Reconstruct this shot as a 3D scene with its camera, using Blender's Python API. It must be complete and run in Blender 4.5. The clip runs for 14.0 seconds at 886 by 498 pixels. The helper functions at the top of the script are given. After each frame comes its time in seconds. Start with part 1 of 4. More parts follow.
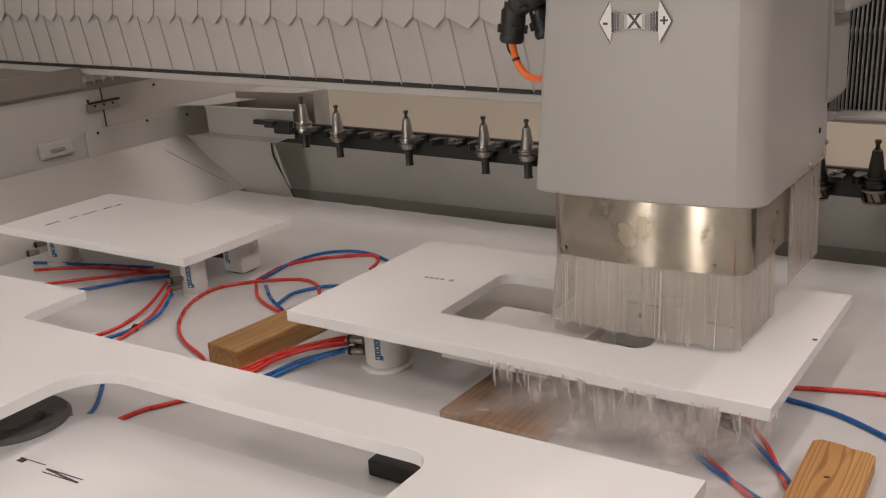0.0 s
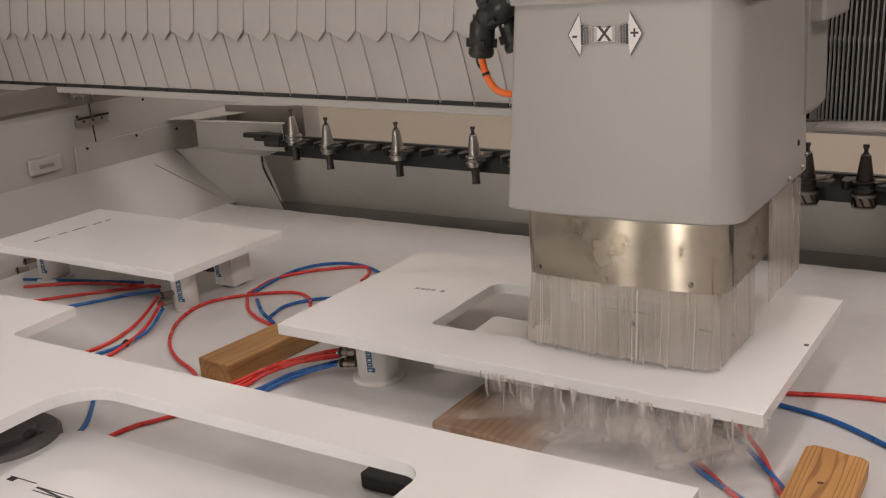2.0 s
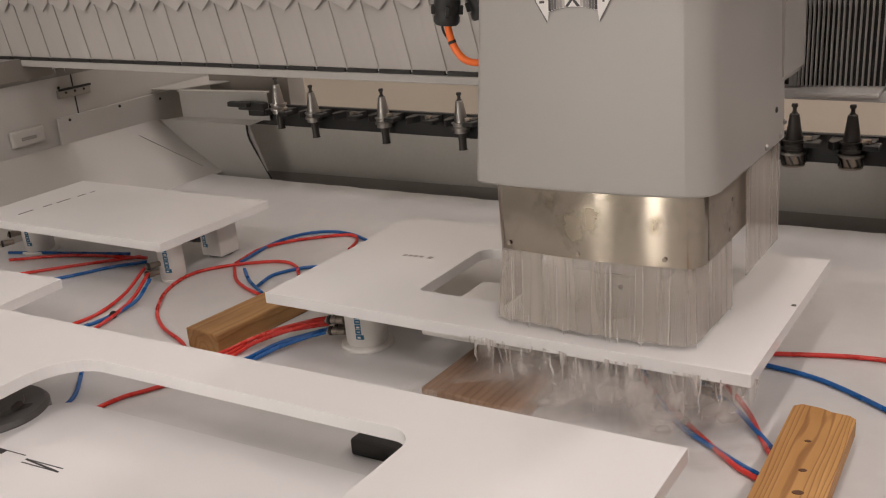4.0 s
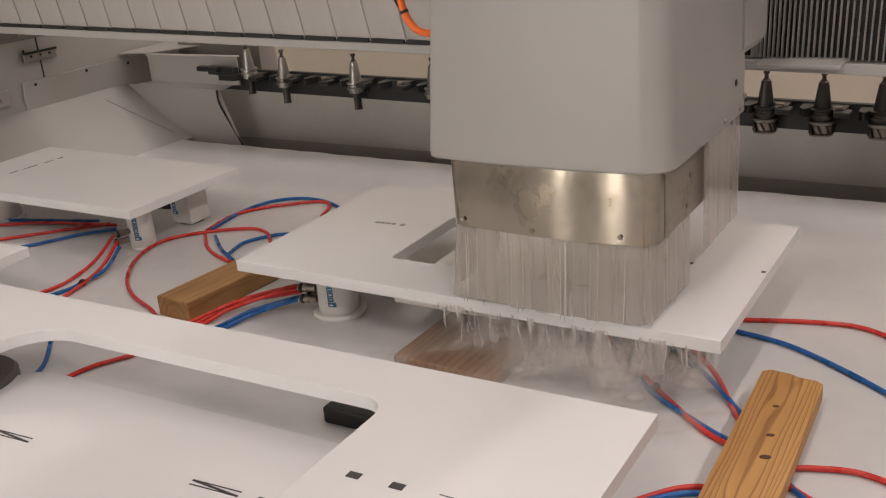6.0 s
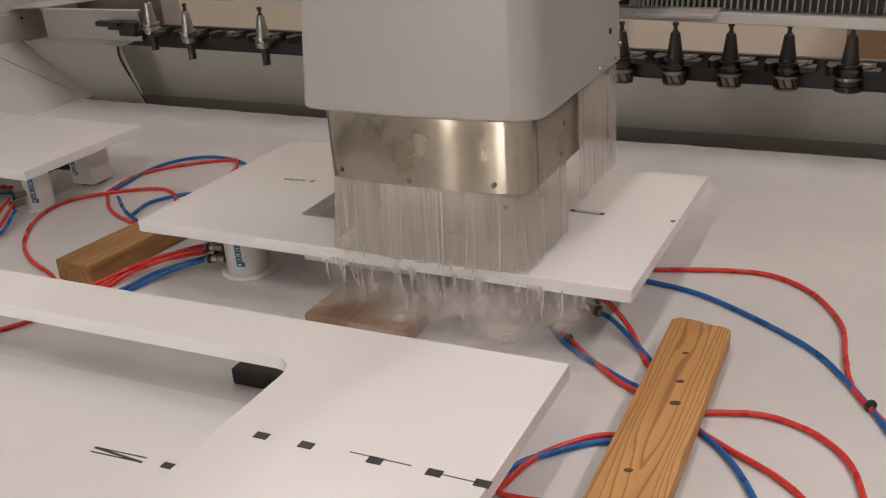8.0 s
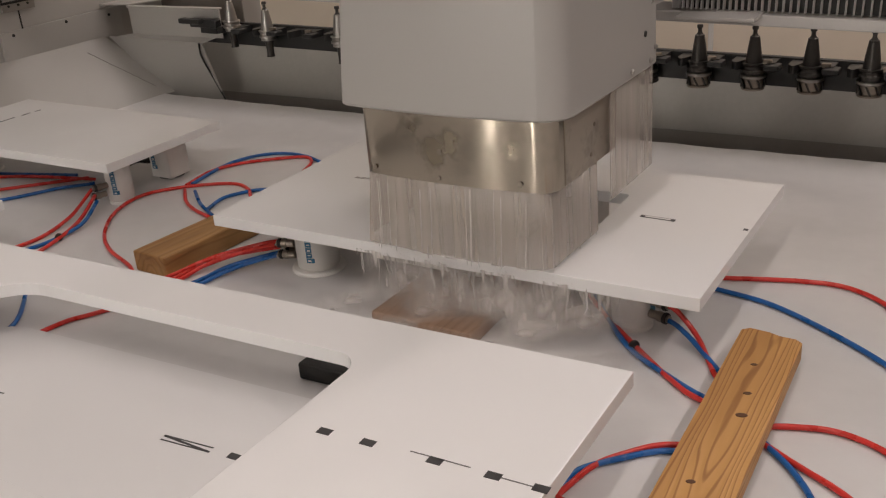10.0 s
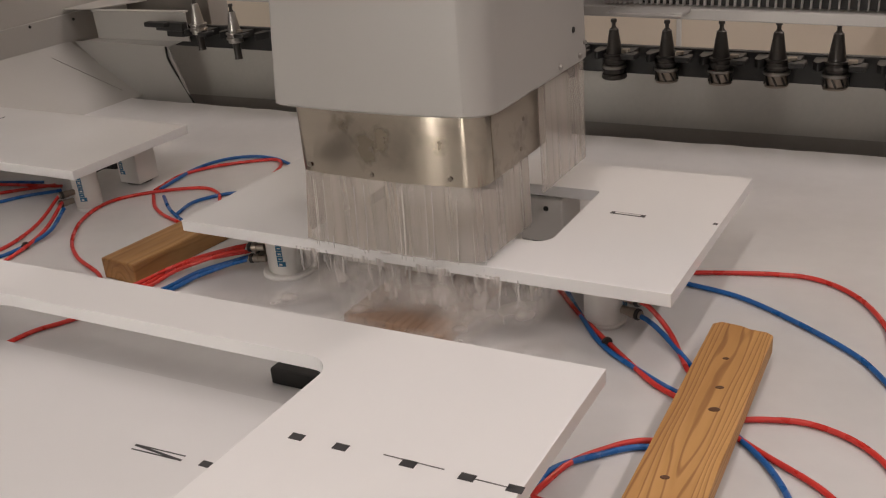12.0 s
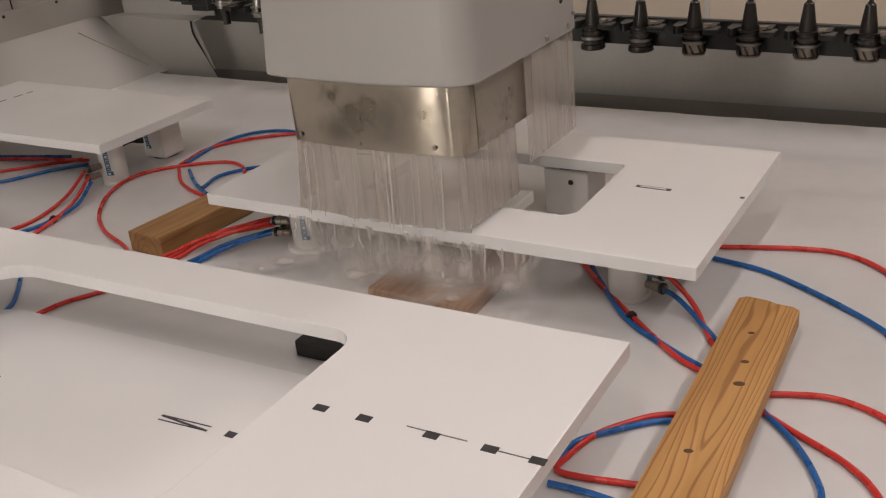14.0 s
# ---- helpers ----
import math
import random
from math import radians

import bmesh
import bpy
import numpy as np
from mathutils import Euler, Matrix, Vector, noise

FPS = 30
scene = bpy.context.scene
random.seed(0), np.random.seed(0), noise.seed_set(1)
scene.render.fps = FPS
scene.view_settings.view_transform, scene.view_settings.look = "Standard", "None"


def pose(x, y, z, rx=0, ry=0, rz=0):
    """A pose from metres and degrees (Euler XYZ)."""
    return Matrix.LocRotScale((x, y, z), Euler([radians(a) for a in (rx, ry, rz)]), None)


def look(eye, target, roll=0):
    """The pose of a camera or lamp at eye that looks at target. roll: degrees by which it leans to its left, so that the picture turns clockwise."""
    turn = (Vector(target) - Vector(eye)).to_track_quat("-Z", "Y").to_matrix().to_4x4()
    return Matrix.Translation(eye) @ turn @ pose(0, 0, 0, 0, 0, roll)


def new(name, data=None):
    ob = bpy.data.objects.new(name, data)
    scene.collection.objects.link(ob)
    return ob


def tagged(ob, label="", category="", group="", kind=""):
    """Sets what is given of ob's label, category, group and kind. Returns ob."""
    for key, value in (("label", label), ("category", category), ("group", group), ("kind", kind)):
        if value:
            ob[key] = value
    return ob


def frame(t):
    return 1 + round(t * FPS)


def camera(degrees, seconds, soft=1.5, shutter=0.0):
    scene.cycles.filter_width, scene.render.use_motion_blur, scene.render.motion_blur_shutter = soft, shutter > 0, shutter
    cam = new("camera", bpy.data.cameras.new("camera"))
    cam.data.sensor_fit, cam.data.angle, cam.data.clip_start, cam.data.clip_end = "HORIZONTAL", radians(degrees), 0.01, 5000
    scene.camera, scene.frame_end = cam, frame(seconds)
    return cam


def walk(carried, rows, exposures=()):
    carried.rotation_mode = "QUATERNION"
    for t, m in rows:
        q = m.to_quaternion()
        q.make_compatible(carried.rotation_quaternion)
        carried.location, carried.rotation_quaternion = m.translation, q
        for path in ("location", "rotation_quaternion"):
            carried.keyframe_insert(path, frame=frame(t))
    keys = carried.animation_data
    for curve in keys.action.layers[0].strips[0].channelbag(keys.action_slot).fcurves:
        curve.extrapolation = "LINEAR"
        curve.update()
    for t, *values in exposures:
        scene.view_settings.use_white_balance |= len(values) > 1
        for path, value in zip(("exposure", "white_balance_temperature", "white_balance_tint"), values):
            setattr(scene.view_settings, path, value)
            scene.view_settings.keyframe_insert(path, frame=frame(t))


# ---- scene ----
cam = camera(49.3, 14.0, soft=1.2)
PATH = [
    (0, (1.412, -1.391, 0.862), (0.307, 0.166, 0.266), -4.1),
    (0.5, (1.414, -1.39, 0.862), (0.308, 0.165, 0.263), -4.2),
    (1, (1.415, -1.388, 0.863), (0.309, 0.169, 0.27), -4.4),
    (1.5, (1.415, -1.388, 0.862), (0.312, 0.177, 0.284), -4.7),
    (2, (1.415, -1.385, 0.861), (0.32, 0.185, 0.285), -4.8),
    (2.5, (1.414, -1.387, 0.862), (0.324, 0.189, 0.29), -4.8),
    (3, (1.415, -1.385, 0.863), (0.329, 0.192, 0.285), -4.9),
    (3.2, (1.416, -1.382, 0.86), (0.331, 0.191, 0.271), -5.2),
    (5.3, (1.41, -1.375, 0.85), (0.376, 0.189, 0.154), -5.1),
    (5.5, (1.413, -1.373, 0.852), (0.386, 0.193, 0.15), -5.2),
    (6, (1.413, -1.371, 0.854), (0.397, 0.197, 0.143), -5.1),
    (6.5, (1.412, -1.367, 0.85), (0.404, 0.192, 0.108), -5.4),
    (7, (1.408, -1.35, 0.84), (0.483, 0.24, 0.055), -5.0),
    (7.5, (1.411, -1.343, 0.837), (0.541, 0.273, 0.042), -4.4),
    (7.7, (1.413, -1.344, 0.832), (0.548, 0.274, 0.035), -4.3),
    (9.8, (1.414, -1.316, 0.826), (0.578, 0.313, 0.021), -5.2),
    (10, (1.421, -1.341, 0.836), (0.431, 0.206, 0.046), -4.6),
    (10.5, (1.428, -1.343, 0.842), (0.466, 0.218, 0.043), -5.1),
    (11, (1.422, -1.334, 0.833), (0.522, 0.279, 0.067), -3.8),
    (11.5, (1.429, -1.338, 0.838), (0.483, 0.251, 0.076), -4.6),
    (12, (1.424, -1.331, 0.835), (0.478, 0.241, 0.039), -5.2),
    (12.5, (1.427, -1.335, 0.833), (0.462, 0.216, 0.02), -5.8),
    (13, (1.427, -1.332, 0.836), (0.436, 0.201, 0.019), -5.8),
    (13.5, (1.426, -1.332, 0.831), (0.439, 0.196, -0.001), -5.7),
    (14, (1.425, -1.33, 0.83), (0.441, 0.197, -0.007), -5.8),
]
walk(cam, [(t, look(eye, target, roll)) for t, eye, target, roll in PATH],
     exposures=[(0, -0.11), (3, -0.09), (7.5, -0.12), (10, -0.27), (11, -0.32), (12, -0.24), (14, -0.22)])

# world and light
world = bpy.data.worlds.new("world")
scene.world = world
scene.cycles.transparent_max_bounces = 32
world.use_nodes = True
world.node_tree.nodes["Background"].inputs[0].default_value = (0.95, 0.9, 0.85, 1)
world.node_tree.nodes["Background"].inputs[1].default_value = 0.012


def lamp_area(name, at, size, power, target, colour=(1.0, 0.88, 0.835)):
    data = bpy.data.lights.new(name, "AREA")
    data.shape, data.size, data.size_y, data.energy, data.color = "RECTANGLE", size[0], size[1], power, colour
    ob = new(name, data)
    ob.matrix_world = look(at, target)
    return tagged(ob, "warm white light of the hall's ceiling fixtures", "lamp")


# ------------------------------------------------------------ materials
def material(name, colour, rough=0.5, metal=0.0, vary=0.06, scale=8.0, grain=120.0, bump=0.02, coat=0.0, spec=0.5, trans=0.0, alpha=1.0, aniso=0.0, rvary=0.1, patchy=False):
    """Principled surface with variation at two scales in colour and roughness, and fine relief."""
    m = bpy.data.materials.new(name)
    m.use_nodes = True
    t = m.node_tree
    b = t.nodes["Principled BSDF"]
    co = t.nodes.new("ShaderNodeTexCoord")
    big, fine = t.nodes.new("ShaderNodeTexNoise"), t.nodes.new("ShaderNodeTexNoise")
    big.inputs["Scale"].default_value, big.inputs["Detail"].default_value = scale, 2
    fine.inputs["Scale"].default_value, fine.inputs["Detail"].default_value = grain, 3
    t.links.new(co.outputs["Object"], big.inputs["Vector"])
    t.links.new(co.outputs["Object"], fine.inputs["Vector"])
    mix = t.nodes.new("ShaderNodeMix")
    mix.data_type, mix.blend_type = "RGBA", "MIX"
    a = [max(0.0, c * (1 - vary)) for c in colour]
    z = [min(1.0, c * (1 + vary)) for c in colour]
    mix.inputs[6].default_value, mix.inputs[7].default_value = (*a, 1), (*z, 1)
    add = t.nodes.new("ShaderNodeMath")
    add.operation = "MULTIPLY_ADD"
    add.inputs[1].default_value, add.inputs[2].default_value = 0.35, 0.0
    sub = t.nodes.new("ShaderNodeMath")
    sub.operation = "MULTIPLY_ADD"
    sub.inputs[1].default_value = 0.75
    t.links.new(fine.outputs["Fac"], add.inputs[0])
    t.links.new(big.outputs["Fac"], sub.inputs[0])
    t.links.new(add.outputs[0], sub.inputs[2])
    if patchy:
        sharp = t.nodes.new("ShaderNodeMapRange")
        sharp.inputs[1].default_value, sharp.inputs[2].default_value = 0.42, 0.56
        t.links.new(sub.outputs[0], sharp.inputs[0])
        t.links.new(sharp.outputs[0], mix.inputs[0])
    else:
        t.links.new(sub.outputs[0], mix.inputs[0])
    t.links.new(mix.outputs[2], b.inputs["Base Color"])
    rr = t.nodes.new("ShaderNodeMapRange")
    rr.inputs[1].default_value, rr.inputs[2].default_value = 0.25, 0.75
    rr.inputs[3].default_value, rr.inputs[4].default_value = max(0.02, rough - rvary), min(1.0, rough + rvary)
    t.links.new(big.outputs["Fac"], rr.inputs[0])
    t.links.new(rr.outputs[0], b.inputs["Roughness"])
    if bump:
        bp = t.nodes.new("ShaderNodeBump")
        bp.inputs["Strength"].default_value, bp.inputs["Distance"].default_value = bump, 0.004
        t.links.new(fine.outputs["Fac"], bp.inputs["Height"])
        t.links.new(bp.outputs[0], b.inputs["Normal"])
    b.inputs["Metallic"].default_value = metal
    b.inputs["Coat Weight"].default_value = coat
    b.inputs["Coat Roughness"].default_value = 0.08
    b.inputs["Specular IOR Level"].default_value = spec
    b.inputs["Transmission Weight"].default_value = trans
    b.inputs["Alpha"].default_value = alpha
    b.inputs["Anisotropic"].default_value = aniso
    return m


def wood(name, light, dark, rings=22.0, along="Y", rough=0.55, lines=0.5, stains=(0.80, 0.76, 0.71), warped=0.055, long=0.16):
    """Sawn timber: stretched grain bands along one axis, pores and dirt."""
    m = bpy.data.materials.new(name)
    m.use_nodes = True
    t = m.node_tree
    b = t.nodes["Principled BSDF"]
    co = t.nodes.new("ShaderNodeTexCoord")
    mp = t.nodes.new("ShaderNodeMapping")
    mp.inputs["Scale"].default_value = {"Y": (1, long, 1), "X": (long, 1, 1)}[along]
    mp.inputs["Location"].default_value = (-0.034, 0.0, -0.022)
    t.links.new(co.outputs["Object"], mp.inputs["Vector"])
    warp = t.nodes.new("ShaderNodeTexNoise")
    warp.inputs["Scale"].default_value = 13
    t.links.new(mp.outputs[0], warp.inputs["Vector"])
    mulv = t.nodes.new("ShaderNodeVectorMath")
    mulv.operation = "SCALE"
    mulv.inputs["Scale"].default_value = warped
    t.links.new(warp.outputs["Color"], mulv.inputs[0])
    addv = t.nodes.new("ShaderNodeVectorMath")
    t.links.new(mp.outputs[0], addv.inputs[0])
    t.links.new(mulv.outputs[0], addv.inputs[1])
    wave = t.nodes.new("ShaderNodeTexWave")
    wave.wave_type, wave.rings_direction = "RINGS", "Y" if along == "Y" else "X"
    wave.inputs["Scale"].default_value, wave.inputs["Distortion"].default_value, wave.inputs["Detail"].default_value = rings, 1.5, 2
    t.links.new(addv.outputs[0], wave.inputs["Vector"])
    stain = t.nodes.new("ShaderNodeTexNoise")
    stain.inputs["Scale"].default_value, stain.inputs["Detail"].default_value = 14, 6
    t.links.new(mp.outputs[0], stain.inputs["Vector"])
    r1 = t.nodes.new("ShaderNodeValToRGB")
    r1.color_ramp.elements[0].color, r1.color_ramp.elements[1].color = (*light, 1), (*dark, 1)
    r1.color_ramp.elements[0].position, r1.color_ramp.elements[1].position = lines, 1.0
    t.links.new(wave.outputs["Fac"], r1.inputs[0])
    r2 = t.nodes.new("ShaderNodeValToRGB")
    r2.color_ramp.elements[0].color, r2.color_ramp.elements[1].color = (*stains, 1), (1, 1, 1, 1)
    r2.color_ramp.elements[0].position, r2.color_ramp.elements[1].position = 0.3, 0.52
    t.links.new(stain.outputs["Fac"], r2.inputs[0])
    mx = t.nodes.new("ShaderNodeMix")
    mx.data_type, mx.blend_type = "RGBA", "MULTIPLY"
    mx.inputs[0].default_value = 0.8
    t.links.new(r1.outputs[0], mx.inputs[6])
    t.links.new(r2.outputs[0], mx.inputs[7])
    t.links.new(mx.outputs[2], b.inputs["Base Color"])
    bp = t.nodes.new("ShaderNodeBump")
    bp.inputs["Strength"].default_value, bp.inputs["Distance"].default_value = 0.25, 0.002
    t.links.new(wave.outputs["Fac"], bp.inputs["Height"])
    t.links.new(bp.outputs[0], b.inputs["Normal"])
    b.inputs["Roughness"].default_value = rough
    return m


def streaked(name, tint, clear, rough=0.25, scale=(95, 95, 3.5), relief=0.5, thin_out=False):
    """Wet translucent plastic or water: vertical streaks of milky and clear."""
    m = bpy.data.materials.new(name)
    m.use_nodes = True
    t = m.node_tree
    b = t.nodes["Principled BSDF"]
    co = t.nodes.new("ShaderNodeTexCoord")
    mp = t.nodes.new("ShaderNodeMapping")
    mp.inputs["Scale"].default_value = scale
    t.links.new(co.outputs["Object"], mp.inputs["Vector"])
    n = t.nodes.new("ShaderNodeTexNoise")
    n.inputs["Scale"].default_value, n.inputs["Detail"].default_value = 1.0, 4
    t.links.new(mp.outputs[0], n.inputs["Vector"])
    r = t.nodes.new("ShaderNodeMapRange")
    r.inputs[1].default_value, r.inputs[2].default_value = 0.35, 0.7
    r.inputs[3].default_value, r.inputs[4].default_value = clear[0], clear[1]
    t.links.new(n.outputs["Fac"], r.inputs[0])
    if thin_out:
        # the film of water thins out as it falls
        sep = t.nodes.new("ShaderNodeSeparateXYZ")
        t.links.new(co.outputs["Generated"], sep.inputs[0])
        fall = t.nodes.new("ShaderNodeMapRange")
        fall.inputs[1].default_value, fall.inputs[2].default_value = 0.05, 0.95
        t.links.new(sep.outputs["Z"], fall.inputs[0])
        less = t.nodes.new("ShaderNodeMath")
        less.operation, less.use_clamp = "MULTIPLY", True
        t.links.new(r.outputs[0], less.inputs[0])
        t.links.new(fall.outputs[0], less.inputs[1])
        t.links.new(less.outputs[0], b.inputs["Alpha"])
    else:
        t.links.new(r.outputs[0], b.inputs["Alpha"])
    b.inputs["Base Color"].default_value = (*tint, 1)
    b.inputs["Roughness"].default_value = rough
    b.inputs["Specular IOR Level"].default_value = 0.6
    bp = t.nodes.new("ShaderNodeBump")
    bp.inputs["Strength"].default_value, bp.inputs["Distance"].default_value = relief, 0.003
    t.links.new(n.outputs["Fac"], bp.inputs["Height"])
    t.links.new(bp.outputs[0], b.inputs["Normal"])
    return m


M_TABLE = material("wet_white_table", (0.64, 0.628, 0.625), 0.34, vary=0.13, scale=5.0, grain=26, bump=0.0, rvary=0.03)
M_SLAB = material("white_stone", (0.84, 0.832, 0.832), 0.16, vary=0.015, scale=5, grain=300, bump=0.0, rvary=0.05)
M_OFFCUT = material("white_stone_offcut", (0.84, 0.832, 0.835), 0.2, vary=0.02, scale=5, grain=300, bump=0.0, rvary=0.05)
M_HOUSING = material("grey_lacquer", (0.385, 0.37, 0.35), 0.38, vary=0.03, scale=3, grain=250, bump=0.015)
M_PANEL = material("painted_sheet", (0.44, 0.425, 0.405), 0.42, vary=0.06, scale=4, grain=150, bump=0.02)
# dark tone of the wall-top strip, and of the shade inside the channel
M_STRIP = material("dark_strip_and_shade", (0.20, 0.18, 0.16), 0.4, vary=0.2, scale=6)
# darker panel tone: upper rail, lower strip, slot and crease line
M_PANEL_DARK = material("darker_sheet", (0.24, 0.225, 0.21), 0.5, vary=0.18, scale=6, grain=90, bump=0.03)
M_BACK = material("grimy_back_sheet", (0.42, 0.405, 0.375), 0.42, vary=0.16, scale=5, grain=70, bump=0.03)
M_STEEL = material("brushed_steel", (0.36, 0.32, 0.265), 0.125, metal=1.0, vary=0.07, scale=9, grain=60, bump=0.0, aniso=0.75, rvary=0.02, patchy=True)
M_STEEL.node_tree.nodes["Principled BSDF"].inputs["Anisotropic Rotation"].default_value = 0.25


def dried_stains(m, spots):
    """Dried water marks: blots with ragged rims, duller and browner than the sheet."""
    t = m.node_tree
    b = t.nodes["Principled BSDF"]
    co = t.nodes.new("ShaderNodeTexCoord")
    n = t.nodes.new("ShaderNodeTexNoise")
    n.inputs["Scale"].default_value, n.inputs["Detail"].default_value = 46, 5
    t.links.new(co.outputs["Object"], n.inputs["Vector"])
    total = None
    for x, z, r, wide in spots:
        mp = t.nodes.new("ShaderNodeMapping")
        mp.inputs["Scale"].default_value = (1 / wide, 0, 1)
        mp.inputs["Location"].default_value = (-x / wide, 0, -z)
        t.links.new(co.outputs["Object"], mp.inputs["Vector"])
        d = t.nodes.new("ShaderNodeVectorMath")
        d.operation = "LENGTH"
        t.links.new(mp.outputs[0], d.inputs[0])
        w = t.nodes.new("ShaderNodeMath")
        w.operation, w.inputs[1].default_value = "MULTIPLY_ADD", 0.075
        t.links.new(n.outputs["Fac"], w.inputs[0])
        t.links.new(d.outputs["Value"], w.inputs[2])
        e = t.nodes.new("ShaderNodeMapRange")
        e.inputs[1].default_value, e.inputs[2].default_value = r + 0.026, r + 0.046
        e.inputs[3].default_value, e.inputs[4].default_value = 1.0, 0.0
        t.links.new(w.outputs[0], e.inputs[0])
        if total is None:
            total = e.outputs[0]
        else:
            mx = t.nodes.new("ShaderNodeMath")
            mx.operation = "MAXIMUM"
            t.links.new(total, mx.inputs[0])
            t.links.new(e.outputs[0], mx.inputs[1])
            total = mx.outputs[0]
    col, rough = b.inputs["Base Color"].links[0].from_socket, b.inputs["Roughness"].links[0].from_socket
    mix = t.nodes.new("ShaderNodeMix")
    mix.data_type, mix.blend_type = "RGBA", "MULTIPLY"
    mix.inputs[7].default_value = (0.74, 0.72, 0.68, 1)
    t.links.new(total, mix.inputs[0])
    t.links.new(col, mix.inputs[6])
    t.links.new(mix.outputs[2], b.inputs["Base Color"])
    add = t.nodes.new("ShaderNodeMath")
    add.operation, add.inputs[1].default_value = "MULTIPLY_ADD", 0.16
    t.links.new(total, add.inputs[0])
    t.links.new(rough, add.inputs[2])
    t.links.new(add.outputs[0], b.inputs["Roughness"])


dried_stains(M_STEEL, ((0.128, 0.345, 0.032, 1.0), (0.085, 0.385, 0.013, 1.6), (0.165, 0.36, 0.022, 0.8), (0.275, 0.365, 0.012, 0.7), (0.10, 0.415, 0.008, 4.0)))
# matt copy of the band's steel, to lighten its side
M_STEELSIDE = material("band_side_overlay", (0.36, 0.32, 0.27), 0.45, metal=0.7, vary=0.2, scale=9, grain=60, bump=0.0, patchy=True)
M_CHROME = material("ground_steel", (0.36, 0.345, 0.325), 0.45, metal=1.0, vary=0.1)
M_TOOLDARK = material("dark_oxide_steel", (0.065, 0.06, 0.056), 0.4, metal=0.7, vary=0.2)
M_BLACK = material("black_plastic", (0.018, 0.018, 0.018), 0.45, vary=0.3, scale=20)
M_RUBBER = material("black_rubber", (0.022, 0.021, 0.02), 0.7, vary=0.3, scale=30)
M_BRASS = material("dull_nickel", (0.30, 0.26, 0.22), 0.4, metal=0.9, vary=0.2)
M_RED = material("red_hose", (0.60, 0.034, 0.026), 0.3, vary=0.03, scale=20)
M_BLUE = material("blue_hose", (0.012, 0.11, 0.36), 0.3, vary=0.08, scale=20)
M_ORANGE = material("orange_cable", (0.85, 0.16, 0.02), 0.4, vary=0.05)
M_CUP = material("white_cup", (0.74, 0.72, 0.69), 0.38, vary=0.05, rvary=0.06)
M_PRINT = material("blue_print", (0.02, 0.14, 0.26), 0.4, vary=0.05)
M_INK = material("black_ink", (0.05, 0.048, 0.05), 0.5, vary=0.2)
M_GREYINK = material("grey_ink", (0.13, 0.12, 0.12), 0.5, vary=0.1)
M_MIDINK = material("mid_grey_ink", (0.28, 0.26, 0.25), 0.5, vary=0.05)
M_PALEINK = material("pale_grey_ink", (0.45, 0.43, 0.41), 0.5, vary=0.05)
M_STICKER = material("white_sticker", (0.75, 0.73, 0.71), 0.35, vary=0.02)
M_BELLOW = material("bellows_fabric", (0.45, 0.425, 0.405), 0.5, vary=0.06, scale=10, grain=200, bump=0.03)
# near black: the hems' own colour, and the shade behind the pleats
M_BELLOWDARK = material("bellows_hem_and_shade", (0.022, 0.021, 0.02), 0.7, vary=0.2)
M_WALL = material("cream_wall", (0.82, 0.72, 0.60), 0.7, vary=0.05, scale=1.5, grain=60)
M_HALL = material("grey_hall_wall", (0.30, 0.275, 0.25), 0.7, vary=0.08, scale=1.5, grain=60)
M_FLOOR = material("concrete_floor", (0.12, 0.115, 0.105), 0.5, vary=0.2, scale=2)
M_CEIL = material("ceiling_paint", (0.7, 0.68, 0.65), 0.8, vary=0.05)
M_DISC = material("dark_cup_disc", (0.11, 0.105, 0.10), 0.3, vary=0.12, scale=12)
M_CARD = material("cardboard", (0.30, 0.19, 0.11), 0.8, vary=0.12)
M_WOOD_W = wood("weathered_timber", (0.42, 0.23, 0.085), (0.34, 0.18, 0.065), 20, lines=0.5, stains=(0.50, 0.42, 0.36))
M_WOOD_R = wood("pine_board", (0.56, 0.30, 0.10), (0.34, 0.155, 0.045), 46, lines=0.80, stains=(0.66, 0.57, 0.48), warped=0.065, long=0.12)
M_WOOD_M = wood("wet_plywood", (0.33, 0.21, 0.14), (0.27, 0.165, 0.105), 18, lines=0.5, stains=(0.55, 0.48, 0.42))
M_KNOT = material("knot", (0.10, 0.04, 0.015), 0.6, vary=0.3)
M_SKIRT = streaked("wet_clear_strip", (0.58, 0.515, 0.46), (0.33, 0.45), 0.4, (34, 34, 1.0), 0.0)
M_WATER = material("falling_water", (0.84, 0.81, 0.79), 0.3, alpha=0.36, vary=0.1, scale=40, grain=200, bump=0.0)
M_VEIL = streaked("water_veil", (0.82, 0.77, 0.73), (-0.15, 0.62), 0.6, (75, 75, 4), 0.0, True)

